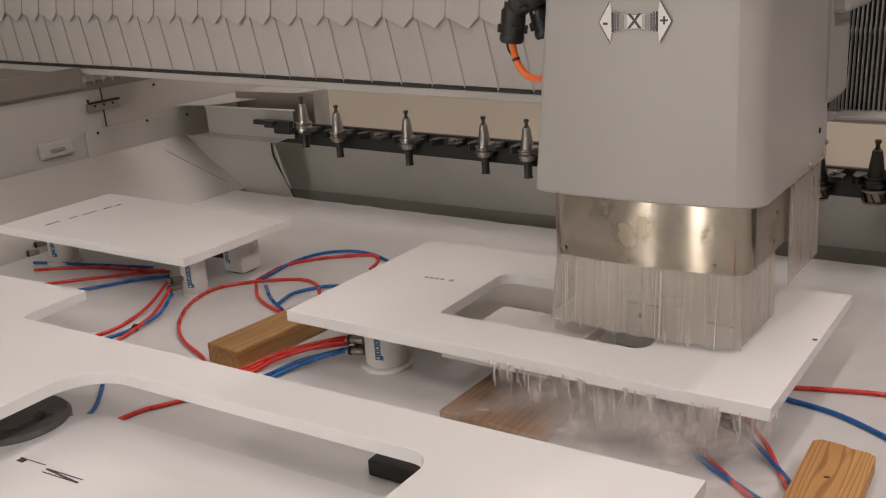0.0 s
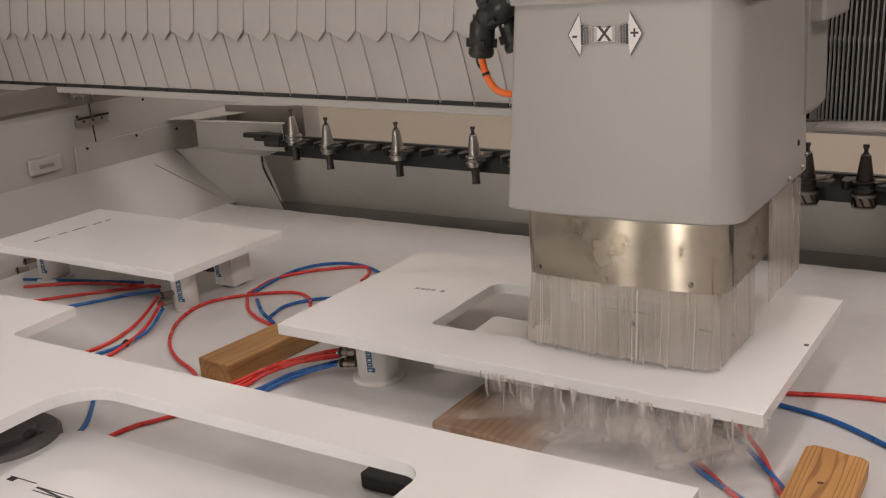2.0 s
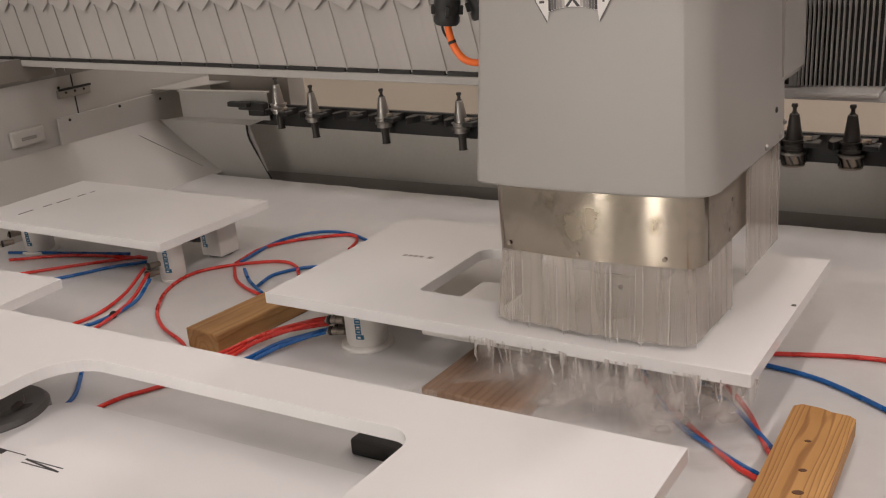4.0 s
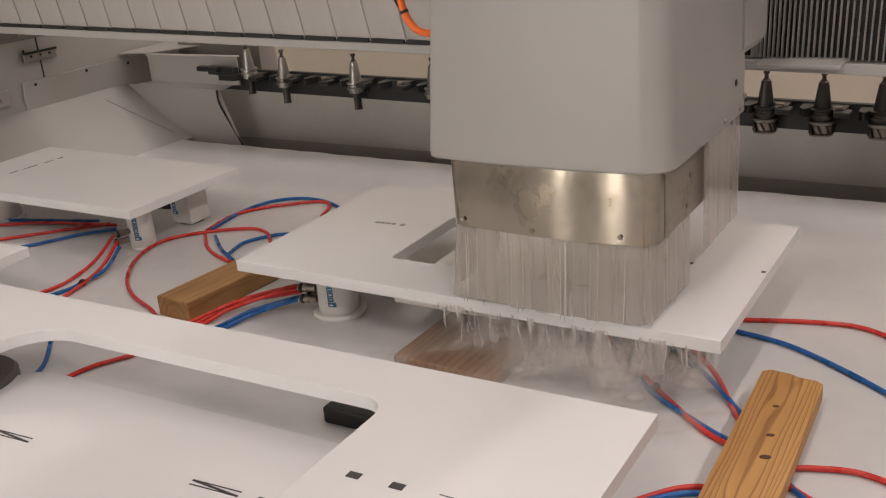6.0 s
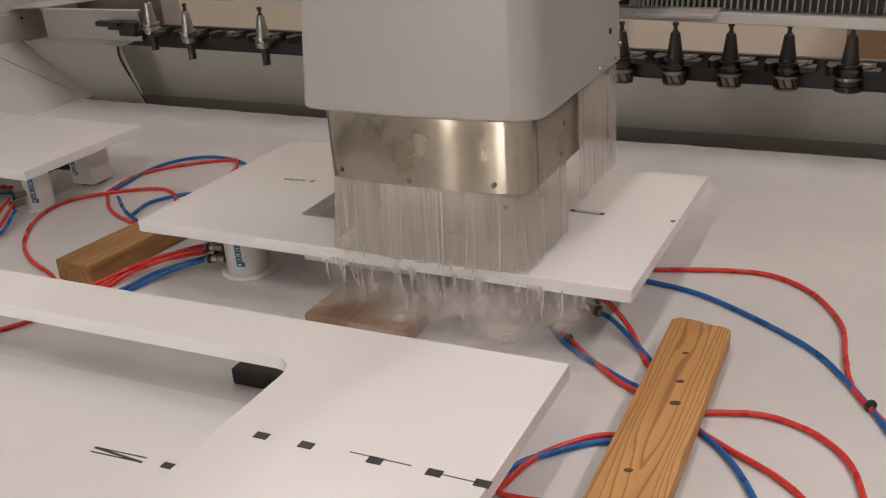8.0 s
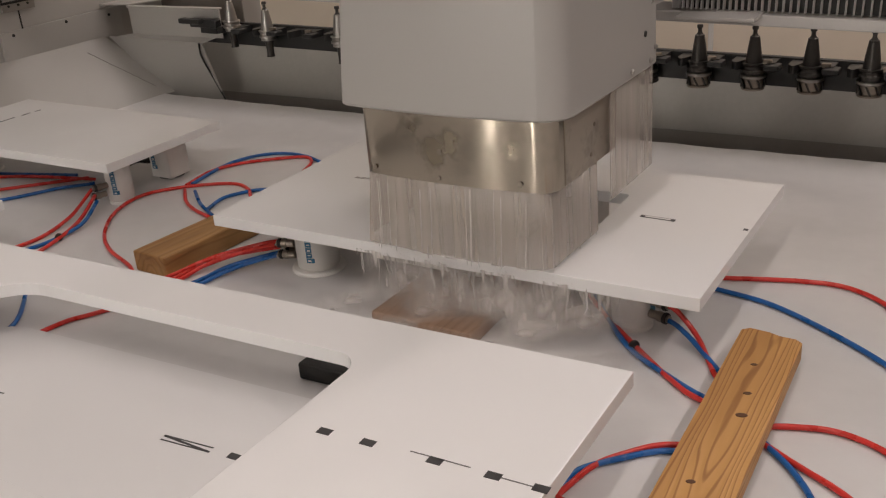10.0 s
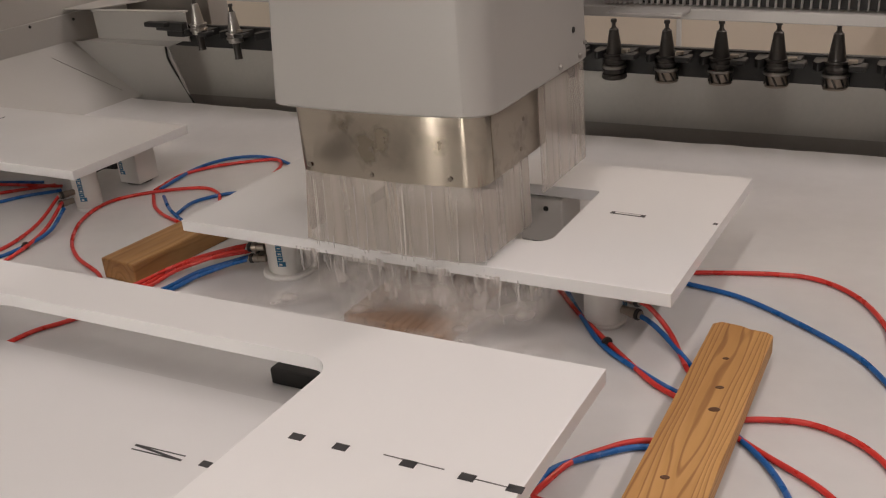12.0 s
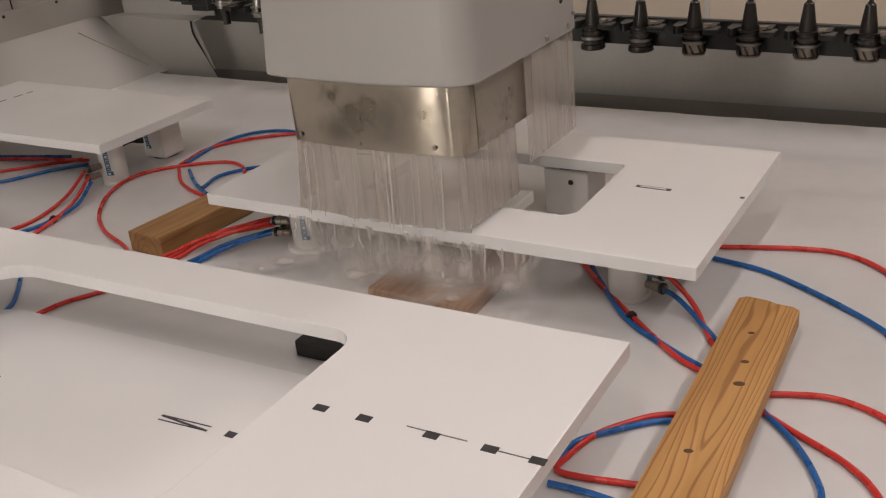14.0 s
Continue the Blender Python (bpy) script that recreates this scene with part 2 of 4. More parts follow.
def misty(name, dense, stretch=(1, 1, 0.6), grain=26):
    """Fine spray: patchy veils that thin out to nothing at their rims."""
    m = bpy.data.materials.new(name)
    m.use_nodes = True
    t = m.node_tree
    b = t.nodes["Principled BSDF"]
    co = t.nodes.new("ShaderNodeTexCoord")
    mp = t.nodes.new("ShaderNodeMapping")
    mp.inputs["Location"].default_value, mp.inputs["Scale"].default_value = (-1, 0, -1), (2, 0, 2)
    g = t.nodes.new("ShaderNodeTexGradient")
    g.gradient_type = "QUADRATIC_SPHERE"
    t.links.new(co.outputs["Generated"], mp.inputs["Vector"])
    t.links.new(mp.outputs[0], g.inputs["Vector"])
    n = t.nodes.new("ShaderNodeTexNoise")
    n.inputs["Scale"].default_value, n.inputs["Detail"].default_value = grain, 4
    sm = t.nodes.new("ShaderNodeMapping")
    sm.inputs["Scale"].default_value = stretch
    own = t.nodes.new("ShaderNodeObjectInfo")
    apart = t.nodes.new("ShaderNodeVectorMath")
    apart.operation, apart.inputs[1].default_value = "MULTIPLY_ADD", (7, 7, 7)
    t.links.new(own.outputs["Random"], apart.inputs[0])
    t.links.new(co.outputs["Object"], apart.inputs[2])
    t.links.new(apart.outputs[0], sm.inputs["Vector"])
    t.links.new(sm.outputs[0], n.inputs["Vector"])
    r = t.nodes.new("ShaderNodeMapRange")
    r.inputs[1].default_value, r.inputs[2].default_value, r.inputs[3].default_value, r.inputs[4].default_value = 0.34, 0.66, 0.0, dense
    t.links.new(n.outputs["Fac"], r.inputs[0])
    mu = t.nodes.new("ShaderNodeMath")
    mu.operation, mu.use_clamp = "MULTIPLY", True
    t.links.new(g.outputs["Fac"], mu.inputs[0])
    t.links.new(r.outputs[0], mu.inputs[1])
    t.links.new(mu.outputs[0], b.inputs["Alpha"])
    b.inputs["Base Color"].default_value = (0.82, 0.77, 0.73, 1)
    b.inputs["Roughness"].default_value = 0.9
    b.inputs["Specular IOR Level"].default_value = 0.0
    return m


M_MIST = misty("fine_spray", 0.72, (1, 1, 0.8), 11)
M_SPLASH = misty("splashing_water", 0.62, (2.0, 1, 0.35), 24)
M_LAMP = bpy.data.materials.new("lamp_glow")
M_LAMP.use_nodes = True
M_LAMP.node_tree.nodes["Principled BSDF"].inputs["Emission Color"].default_value = (1, 0.93, 0.85, 1)
M_LAMP.node_tree.nodes["Principled BSDF"].inputs["Emission Strength"].default_value = 5.0

M_WINDOW = M_LAMP.copy()
M_WINDOW.name = "window_glow"
M_WINDOW.node_tree.nodes["Principled BSDF"].inputs["Emission Strength"].default_value = 34.0

# ------------------------------------------------------------ mesh tools
def part(name, bm, mat, parent=None, label="", smooth=False):
    bmesh.ops.recalc_face_normals(bm, faces=bm.faces)
    me = bpy.data.meshes.new(name)
    bm.to_mesh(me)
    bm.free()
    me.materials.append(mat)
    if smooth:
        me.shade_smooth()
        me.set_sharp_from_angle(angle=radians(40))
    ob = new(name, me)
    ob.parent = parent
    if label:
        ob["label"] = label
    return ob


def thing(name, label, category, at=(0, 0, 0), turn=0.0, group="", kind=""):
    ob = new(name)
    ob.matrix_basis = pose(*at, 0, 0, turn)
    ob.empty_display_size = 0.05
    return tagged(ob, label, category, group, kind)


def bevel(bm, w, seg=2, angle=35):
    es = [e for e in bm.edges if len(e.link_faces) == 2 and e.calc_face_angle(0) > radians(angle)]
    if w and es:
        bmesh.ops.bevel(bm, geom=es, offset=w, segments=seg, affect="EDGES", profile=0.5, clamp_overlap=True)
    return bm


def box(x0, x1, y0, y1, z0, z1, w=0.002, bm=None, seg=2):
    own = bmesh.new()
    bmesh.ops.create_cube(own, size=1, matrix=Matrix.LocRotScale(((x0 + x1) / 2, (y0 + y1) / 2, (z0 + z1) / 2), None, (abs(x1 - x0), abs(y1 - y0), abs(z1 - z0))))
    bevel(own, w, seg)
    return join(own, bm)


def join(own, bm, m=None):
    if m is not None:
        bmesh.ops.transform(own, matrix=m, verts=own.verts)
    if bm is None:
        return own
    tmp = bpy.data.meshes.new("tmp")
    own.to_mesh(tmp)
    own.free()
    bm.from_mesh(tmp)
    bpy.data.meshes.remove(tmp)
    return bm


def rounded(pts, radii, n=8):
    """A plan outline with rounded corners."""
    out = []
    for i, p in enumerate(pts):
        r = radii[i] if isinstance(radii, (list, tuple)) else radii
        a, p, c = Vector(pts[i - 1]), Vector(p), Vector(pts[(i + 1) % len(pts)])
        if r <= 0:
            out.append(tuple(p))
            continue
        u, v = (a - p).normalized(), (c - p).normalized()
        half = u.angle(v) / 2
        d = r / math.tan(half)
        mid = p + (u + v).normalized() * (r / math.sin(half))
        s, e = p + u * d, p + v * d
        a0, a1 = math.atan2(*(s - mid).yx), math.atan2(*(e - mid).yx)
        turn = (a1 - a0 + math.pi) % (2 * math.pi) - math.pi
        out += [(mid.x + r * math.cos(a0 + turn * k / n), mid.y + r * math.sin(a0 + turn * k / n)) for k in range(n + 1)]
    return out


def prism(outline, z0, z1, w=0.002, holes=(), seg=2, bm=None):
    """A plate of an outline, with holes through it."""
    own = bmesh.new()
    edges = []
    for loop in (outline, *holes):
        vs = [own.verts.new((x, y, z0)) for x, y in loop]
        edges += [own.edges.new((vs[i - 1], vs[i])) for i in range(len(vs))]
    bmesh.ops.triangle_fill(own, use_beauty=True, use_dissolve=False, edges=edges)
    ext = bmesh.ops.extrude_face_region(own, geom=own.faces[:])
    bmesh.ops.translate(own, verts=[v for v in ext["geom"] if isinstance(v, bmesh.types.BMVert)], vec=(0, 0, z1 - z0))
    bmesh.ops.recalc_face_normals(own, faces=own.faces)
    bevel(own, w, seg, 50)
    return join(own, bm)


def lathe(profile, n=20, at=(0, 0), bm=None):
    own = bmesh.new()
    rows = []
    for r, z in profile:
        rows.append([own.verts.new((at[0] + r * math.cos(k * math.tau / n), at[1] + r * math.sin(k * math.tau / n), z)) for k in range(n)])
    for a, b in zip(rows, rows[1:]):
        for k in range(n):
            own.faces.new((a[k - 1], a[k], b[k], b[k - 1]))
    own.faces.new(rows[0])
    own.faces.new(rows[-1])
    return join(own, bm)


def spline(points, n=10):
    """Smooth way through the points."""
    p = [Vector(q) for q in points]
    p = [p[0] * 2 - p[1]] + p + [p[-1] * 2 - p[-2]]
    out = []
    for i in range(1, len(p) - 2):
        for k in range(n):
            t = k / n
            out.append(0.5 * (2 * p[i] + (p[i + 1] - p[i - 1]) * t + (2 * p[i - 1] - 5 * p[i] + 4 * p[i + 1] - p[i + 2]) * t * t + (3 * p[i] - p[i - 1] - 3 * p[i + 1] + p[i + 2]) * t ** 3))
    return out + [p[-2]]


def tube(points, r, n=12, bm=None, ends=True):
    own = bmesh.new()
    up, rows = Vector((0, 0, 1)), []
    for i, q in enumerate(points):
        d = (points[min(i + 1, len(points) - 1)] - points[max(i - 1, 0)]).normalized()
        side = d.cross(up)
        side = side.normalized() if side.length > 1e-4 else Vector((1, 0, 0))
        over = side.cross(d)
        rr = r[i] if isinstance(r, (list, tuple)) else r
        rows.append([own.verts.new(q + (side * math.cos(k * math.tau / n) + over * math.sin(k * math.tau / n)) * rr) for k in range(n)])
    for a, b in zip(rows, rows[1:]):
        for k in range(n):
            own.faces.new((a[k - 1], a[k], b[k], b[k - 1]))
    if ends:
        own.faces.new(rows[0])
        own.faces.new(rows[-1])
    return join(own, bm)


def quad_sheet(a, b, c, d, thick, bm=None):
    """A flat sheet through four corners, with thickness behind it."""
    own = bmesh.new()
    a, b, c, d = (Vector(q) for q in (a, b, c, d))
    nrm = (b - a).cross(d - a).normalized() * -thick
    f = [own.verts.new(q) for q in (a, b, c, d)]
    g = [own.verts.new(q + nrm) for q in (a, b, c, d)]
    own.faces.new(f)
    own.faces.new(g[::-1])
    for i in range(4):
        own.faces.new((f[i - 1], f[i], g[i], g[i - 1]))
    return join(own, bm)


# ------------------------------------------------------------ the hall
def setting(name, bm, mat, label, smooth=False):
    return tagged(part(name, bm, mat, None, "", smooth), label, name.split("_")[0], kind="structure")


setting("floor", box(-7, 7, -7, 6, -0.95, -0.85, 0), M_FLOOR, "grey concrete workshop floor")
setting("wall_north", box(-7, 7, 4.5, 4.65, -0.85, 4.2, 0), M_WALL, "cream painted wall of the hall behind the machine")
setting("wall_south", box(-7, 7, -7.15, -7, -0.85, 4.2, 0), M_HALL, "dim grey painted wall of the hall")
setting("wall_west", box(-7.15, -7, -7, 4.5, -0.85, 4.2, 0), M_HALL, "dim grey painted wall of the hall")
setting("wall_east", box(7, 7.15, -7, 4.5, -0.85, 4.2, 0), M_HALL, "dim grey painted wall of the hall")
setting("ceiling", box(-7, 7, -7, 4.5, 4.2, 4.3, 0), M_CEIL, "pale painted ceiling of the hall")


setting("trim", box(-0.285, -0.255, 4.48, 4.499, -0.85, 3.0, 0.004), M_CEIL, "pale vertical wall trim strip")
carton = thing("carton", "brown cardboard carton standing on the hall floor", "box", (1.22, 4.2, -0.85))
part("carton_body", box(-0.22, 0.22, -0.2, 0.2, 0, 0.72, 0.006), M_CARD, carton)
part("tape_strip", box(-0.03, 0.03, -0.203, 0.203, 0.50, 0.7225, 0.0), M_WALL, carton, "pale packing tape")


def ceiling_lamp(x, y, power):
    th = thing("ceiling_light", "long white ceiling light fixture with glowing diffuser", "ceiling light", (x, y, 4.2), group="ceiling lights")
    part("fixture_body", box(-0.13, 0.13, -1.0, 1.0, -0.08, 0, 0.01), M_CEIL, th)
    part("diffuser", box(-0.10, 0.10, -0.97, 0.97, -0.10, -0.082, 0.004), M_LAMP, th)
    lamp_area("ceiling_light_glow", (x, y, 4.08), (0.2, 1.9), power, (x, y, 0))


for lx, ly, lp in ((-3.2, -3.2, 10), (1.0, -3.0, 38), (3.8, -3.2, 74), (-3.2, 0.4, 3), (1.0, 0.4, 14), (3.8, 0.4, 54), (-1.8, 3.3, 28), (1.8, 3.3, 66)):
    ceiling_lamp(lx, ly, lp)


def tall_window(x):
    th = thing("window", "tall narrow bright window in the hall wall", "window", (x, -6.995, 0), kind="structure")
    part("window_frame", prism(rounded([(-0.20, -0.5), (0.20, -0.5), (0.20, 2.4), (-0.20, 2.4)], 0.01, 2), 0, 0.04, 0.004, ([(-0.14, -0.44), (0.14, -0.44), (0.14, 2.34), (-0.14, 2.34)],)), M_PANEL, th).matrix_basis = pose(0, 0, 0, 90, 0, 180)
    part("pane", box(-0.14, 0.14, 0.004, 0.010, -0.44, 2.34, 0), M_WINDOW, th)


for wx in (-2.05, -0.45):
    tall_window(wx)

# ------------------------------------------------------------ machine bed and enclosure
HT = 0.14  # top of the slabs over the bed
SLAB = 0.024


def bed():
    rng = random.Random(3)
    back = [(2.6 - 0.05 * i, 1.165 + 0.004 * rng.uniform(-1, 1) + 0.02 * max(0, -(2.6 - 0.05 * i)) ) for i in range(81)]
    outline = [(-1.43, -2.2), (2.6, -2.2)] + back + [(-1.42, 1.215)]
    setting("machine_bed", prism(outline, -0.04, 0.0, 0.003), M_TABLE, "wet white machining bed with milky water film")
    setting("bed_frame", box(-1.40, 2.5, -2.1, 1.10, -0.85, -0.045, 0.01), M_PANEL, "grey steel base under the white bed")


bed()


def enclosure():
    # back trough and wall
    bm = box(-1.40, 3.2, 1.10, 1.44, -0.16, -0.12, 0.0)
    setting("trough", bm, M_BACK, "dark wet drain trough behind the bed")
    th = thing("back_guard", "dark grey sheet metal back guard under the tool rack", "guard", kind="structure")
    part("guard_sheet", quad_sheet((-1.40, 1.42, 0.20), (3.2, 1.42, 0.187), (3.2, 1.36, -0.12), (-1.40, 1.36, -0.12), 0.004), M_BACK, th)
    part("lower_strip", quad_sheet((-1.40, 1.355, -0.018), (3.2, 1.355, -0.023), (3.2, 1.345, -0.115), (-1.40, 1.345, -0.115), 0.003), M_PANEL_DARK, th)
    # end plate with a curved dark edge
    e = thing("end_plate", "grey sheet end plate with dark rubber edge", "panel", kind="structure")
    prof = spline([(-1.225, 1.24, 0.19), (-1.222, 1.24, 0.14), (-1.19, 1.25, 0.06), (-1.145, 1.25, -0.02)], 6)
    part("edge_seal", tube(prof, 0.0038), M_RUBBER, e, "black rubber edge seal", True)
    part("slanted_sheet", quad_sheet((-1.715, 1.252, 0.197), (-1.22, 1.252, 0.188), (-1.145, 1.252, -0.03), (-1.415, 1.252, -0.03), 0.004), M_PANEL, e)
    # channel box beside the rack
    c = thing("corner_channel", "grey folded steel channel in the enclosure corner", "channel", kind="structure")
    part("face", box(-1.60, -1.13, 1.27, 1.276, 0.205, 0.308, 0.001), M_PANEL, c)
    part("lip_top", box(-1.60, -1.13, 1.262, 1.29, 0.308, 0.314, 0.001), M_PANEL, c)
    # dark sheet put where the channel's interior lies in shade
    part("interior_shade", box(-1.62, -1.19, 1.46, 1.465, 0.20, 0.345, 0.001), M_STRIP, c, "dark sheet standing in for the shaded interior")
    part("ledge", quad_sheet((-1.75, 1.26, 0.318), (-1.60, 1.275, 0.318), (-1.16, 2.1, 0.318), (-1.75, 2.1, 0.318), 0.004), M_PANEL, c)
    part("lip_bottom", quad_sheet((-1.66, 1.245, 0.200), (-1.215, 1.245, 0.190), (-1.17, 1.275, 0.207), (-1.60, 1.275, 0.207), 0.004), M_PANEL, c)
    # left side wall with panels
    w = thing("wall_left", "grey painted steel side wall of the machine enclosure", "wall", kind="structure")
    part("sheet", box(-1.80, -1.76, -2.2, 2.2, -0.85, 0.47, 0.002), M_PANEL, w)
    part("flange_panel", prism([(0.80, 0.185), (0.83, 0.18), (0.92, 0.172), (1.30, 0.19), (1.36, 0.187), (1.36, 0.298), (0.805, 0.292)], 0, 0.012, 0.002), M_PANEL, w, "proud riveted panel").matrix_basis = Matrix(((0, 0, 1, -1.76), (1, 0, 0, 0), (0, 1, 0, 0), (0, 0, 0, 1)))
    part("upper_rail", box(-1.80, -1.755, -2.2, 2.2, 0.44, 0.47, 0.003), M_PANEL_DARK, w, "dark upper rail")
    # plain dark strip along the top of the side wall
    part("dark_wall_strip", box(-1.76, -1.735, -2.2, 0.82, 0.455, 0.53, 0.002), M_STRIP, w, "dark strip along the wall top")
    h = part("hinge", box(-1.758, -1.742, 0.83, 0.97, 0.36, 0.392, 0.002), M_CHROME, w)
    part("hinge_pin", box(-1.744, -1.734, 0.83, 0.97, 0.389, 0.397, 0.001), M_RUBBER, h)
    for yy in (0.86, 0.90, 0.94):
        part("screw", lathe([(0.005, 0), (0.004, 0.003)], 8), M_RUBBER, h).matrix_basis = pose(-1.742, yy, 0.38, 0, 90, 0)
    for yy, zz in ((0.855, 0.278), (1.09, 0.283), (1.295, 0.272), (1.16, 0.415), (0.845, 0.40)):
        part("rivet", lathe([(0.006, 0), (0.005, 0.003), (0.002, 0.004)], 10), M_RUBBER, w).matrix_basis = pose(-1.747 if zz < 0.3 else -1.76, yy, zz, 0, 90, 0)
    part("seam", box(-1.761, -1.757, 0.905, 0.909, 0.29, 0.44, 0), M_RUBBER, w)
    part("cable_cover", box(-1.76, -1.742, 0.60, 0.74, 0.225, 0.285, 0.008), M_PANEL, w, "small pressed handle plate")
    part("slot", box(-1.744, -1.738, 0.64, 0.70, 0.246, 0.258, 0.002), M_PANEL_DARK, w)
    sb = thing("side_bellows", "small white pleated bellows above the side wall", "bellows")
    for k in range(11):
        y = 0.83 + 0.042 * k
        own = bmesh.new()
        rr = [[own.verts.new((x + dx, yy, z)) for x, yy in ((-1.78, y), (-1.755, y + 0.012), (-1.78, y + 0.042))] for dx, z in ((0.0, 0.452), (0.004, 0.49), (-0.03, 0.525))]
        for r0, r1 in zip(rr, rr[1:]):
            for q in range(2):
                own.faces.new((r0[q], r0[q + 1], r1[q + 1], r1[q]))
        own.faces.new((rr[0][0], rr[1][0], rr[2][0], rr[2][2], rr[1][2], rr[0][2]))
        part("pleat", own, M_STICKER, sb)
    tagged(part("slurry_streak", prism(rounded([(0.865, 1.172), (0.885, 1.17), (0.925, 1.30), (0.90, 1.31)], 0.006, 3), -0.119, -0.116, 0.001), M_TABLE), "pale dried slurry streak in the trough", "slurry")
    # sloping splash sheet
    s = thing("splash_guard", "pale grey sloping splash sheet beside the bed", "guard", kind="structure")
    part("slope", quad_sheet((-1.75, -2.2, 0.19), (-1.408, -2.2, -0.003), (-1.403, 1.254, -0.003), (-1.75, 1.256, 0.195), 0.004), M_PANEL, s)
    part("fold", tube([Vector((-1.69, 1.11, 0.163)), Vector((-1.45, 1.198, 0.027))], 0.001), M_PANEL_DARK, s)


enclosure()


# ------------------------------------------------------------ tool rack
def rack():
    th = thing("tool_rack", "black toolholder rack rail behind the bed", "rack", (0, 0, 0))
    tilt = pose(0, 0, 0.0118, 0, 1.1, 0)
    part("rail", box(-1.235, 3.2, 1.285, 1.305, 0.150, 0.230, 0.003), M_BLACK, th).matrix_basis = tilt
    for x0, y0, z0, z1, w in ((-1.275, 1.20, 0.232, 0.250, 0.10), (-1.245, 1.225, 0.216, 0.246, 0.13), (-1.22, 1.25, 0.19, 0.225, 0.08)):
        part("end_finger", box(x0, x0 + w, y0, y0 + 0.03, z0, z1, 0.004), M_BLACK, th, "black end finger").matrix_basis = tilt
    return th


def fork(x, th, tilt_z, empty=False):
    f = part("fork", prism(rounded([(-0.055, 0.06), (-0.055, -0.01), (-0.04, -0.03), (-0.028, -0.005), (-0.02, 0.022), (0.02, 0.022), (0.028, -0.005), (0.045, -0.03), (0.06, -0.01), (0.06, 0.06)], 0.004, 3), 0.0, 0.022, 0.002), M_BLACK, th, "black plastic gripper fork")
    f.matrix_basis = pose(x, 1.245, tilt_z, 0, 0, 0)
    part("finger", box(0.035, 0.075, -0.045, 0.0, 0.006, 0.020, 0.003), M_BLACK, f)
    part("spring", box(0.030, 0.052, -0.022, -0.008, 0.018, 0.030, 0.002), M_BRASS, f)


def toolholder(x, tip, dark, cutter):
    """A taper holder hanging in its fork: pull stud, cone, flange, cutter."""
    lab = {"mill": "dark steel tapered toolholder with a fluted cutter hanging in the rack", "cup": "dark toolholder with a wide cup wheel hanging in the rack", "pin": "bright steel tapered toolholder with a narrow bit in the rack"}[cutter]
    th = thing("toolholder", lab, "toolholder", (x, 1.25, tip), group="toolholders in the rack")
    body = M_TOOLDARK if dark else M_CHROME
    part("pull_stud", lathe([(0.0075, 0), (0.0085, -0.003), (0.0085, -0.008), (0.0055, -0.011), (0.0055, -0.02), (0.0095, -0.026)], 14), M_TOOLDARK, th, "", True)
    part("cone", lathe([(0.010, -0.026), (0.0125, -0.028), (0.0225, -0.094), (0.0225, -0.096)], 20), body, th, "", True)
    part("flange", lathe([(0.031, -0.096), (0.0315, -0.100), (0.0275, -0.104), (0.0275, -0.110), (0.0315, -0.114), (0.0315, -0.120), (0.026, -0.122), (0.026, -0.132)], 22), M_TOOLDARK if dark else M_CHROME, th, "", True)
    if cutter == "pin":
        part("bit", lathe([(0.015, -0.132), (0.013, -0.165), (0.013, -0.185), (0.015, -0.19)], 16), M_TOOLDARK, th, "", True)
        return
    part("collar", lathe([(0.033, -0.128), (0.034, -0.130), (0.034, -0.135), (0.031, -0.137)], 22), M_CHROME, th, "thin bright collar", True)
    if cutter == "cup":
        part("cup_wheel", lathe([(0.029, -0.137), (0.029, -0.150), (0.034, -0.152), (0.036, -0.163), (0.033, -0.166)], 24), M_TOOLDARK, th, "", True)
        return
    core = part("cutter", lathe([(0.0265, -0.137), (0.0265, -0.160), (0.031, -0.163), (0.030, -0.168), (0.022, -0.169)], 22), M_BRASS, th, "", True)
    for k in range(8):
        a = k * math.tau / 8
        b = quad_sheet((-0.007, 0, -0.139), (-0.003, 0, -0.139), (0.009, 0, -0.162), (0.004, 0, -0.162), 0.004)
        part("flute", b, M_TOOLDARK, core).matrix_basis = pose(0.0272 * math.cos(a), 0.0272 * math.sin(a), 0, 0, 0, math.degrees(a) + 90)


RACK = rack()
for x, tip, kind in ((-1.055, 0.372, "pin"), (-0.892, 0.345, "pin"), (-0.578, 0.336, "pin"), (-0.266, 0.328, "pin"), (-0.105, 0.325, "pin"), (0.20, 0.315, "pin"),
                     (0.345, 0.314, "cup"), (0.489, 0.313, "cup"), (0.640, 0.312, "mill"), (0.787, 0.313, "mill"), (0.933, 0.313, "mill"), (1.078, 0.313, "mill"), (1.228, 0.314, "cup"), (1.375, 0.315, "mill"), (1.52, 0.316, "mill")):
    toolholder(x, tip, x > 0, kind)
for x in (-1.055, -0.892, -0.735, -0.578, -0.42, -0.266, -0.105, 0.05, 0.20, 0.345, 0.489, 0.640, 0.787, 0.933, 1.078, 1.228, 1.375, 1.52):
    fork(x, RACK, 0.2145 - 0.0185 * x)


# ------------------------------------------------------------ slabs
def marks(parent, at, w, h, turn=0.0, mat=M_INK, name="mark", z=0.0006):
    part(name, box(-w / 2, w / 2, -h / 2, h / 2, 0, z, 0), mat, parent).matrix_basis = pose(at[0], at[1], at[2], 0, 0, turn)


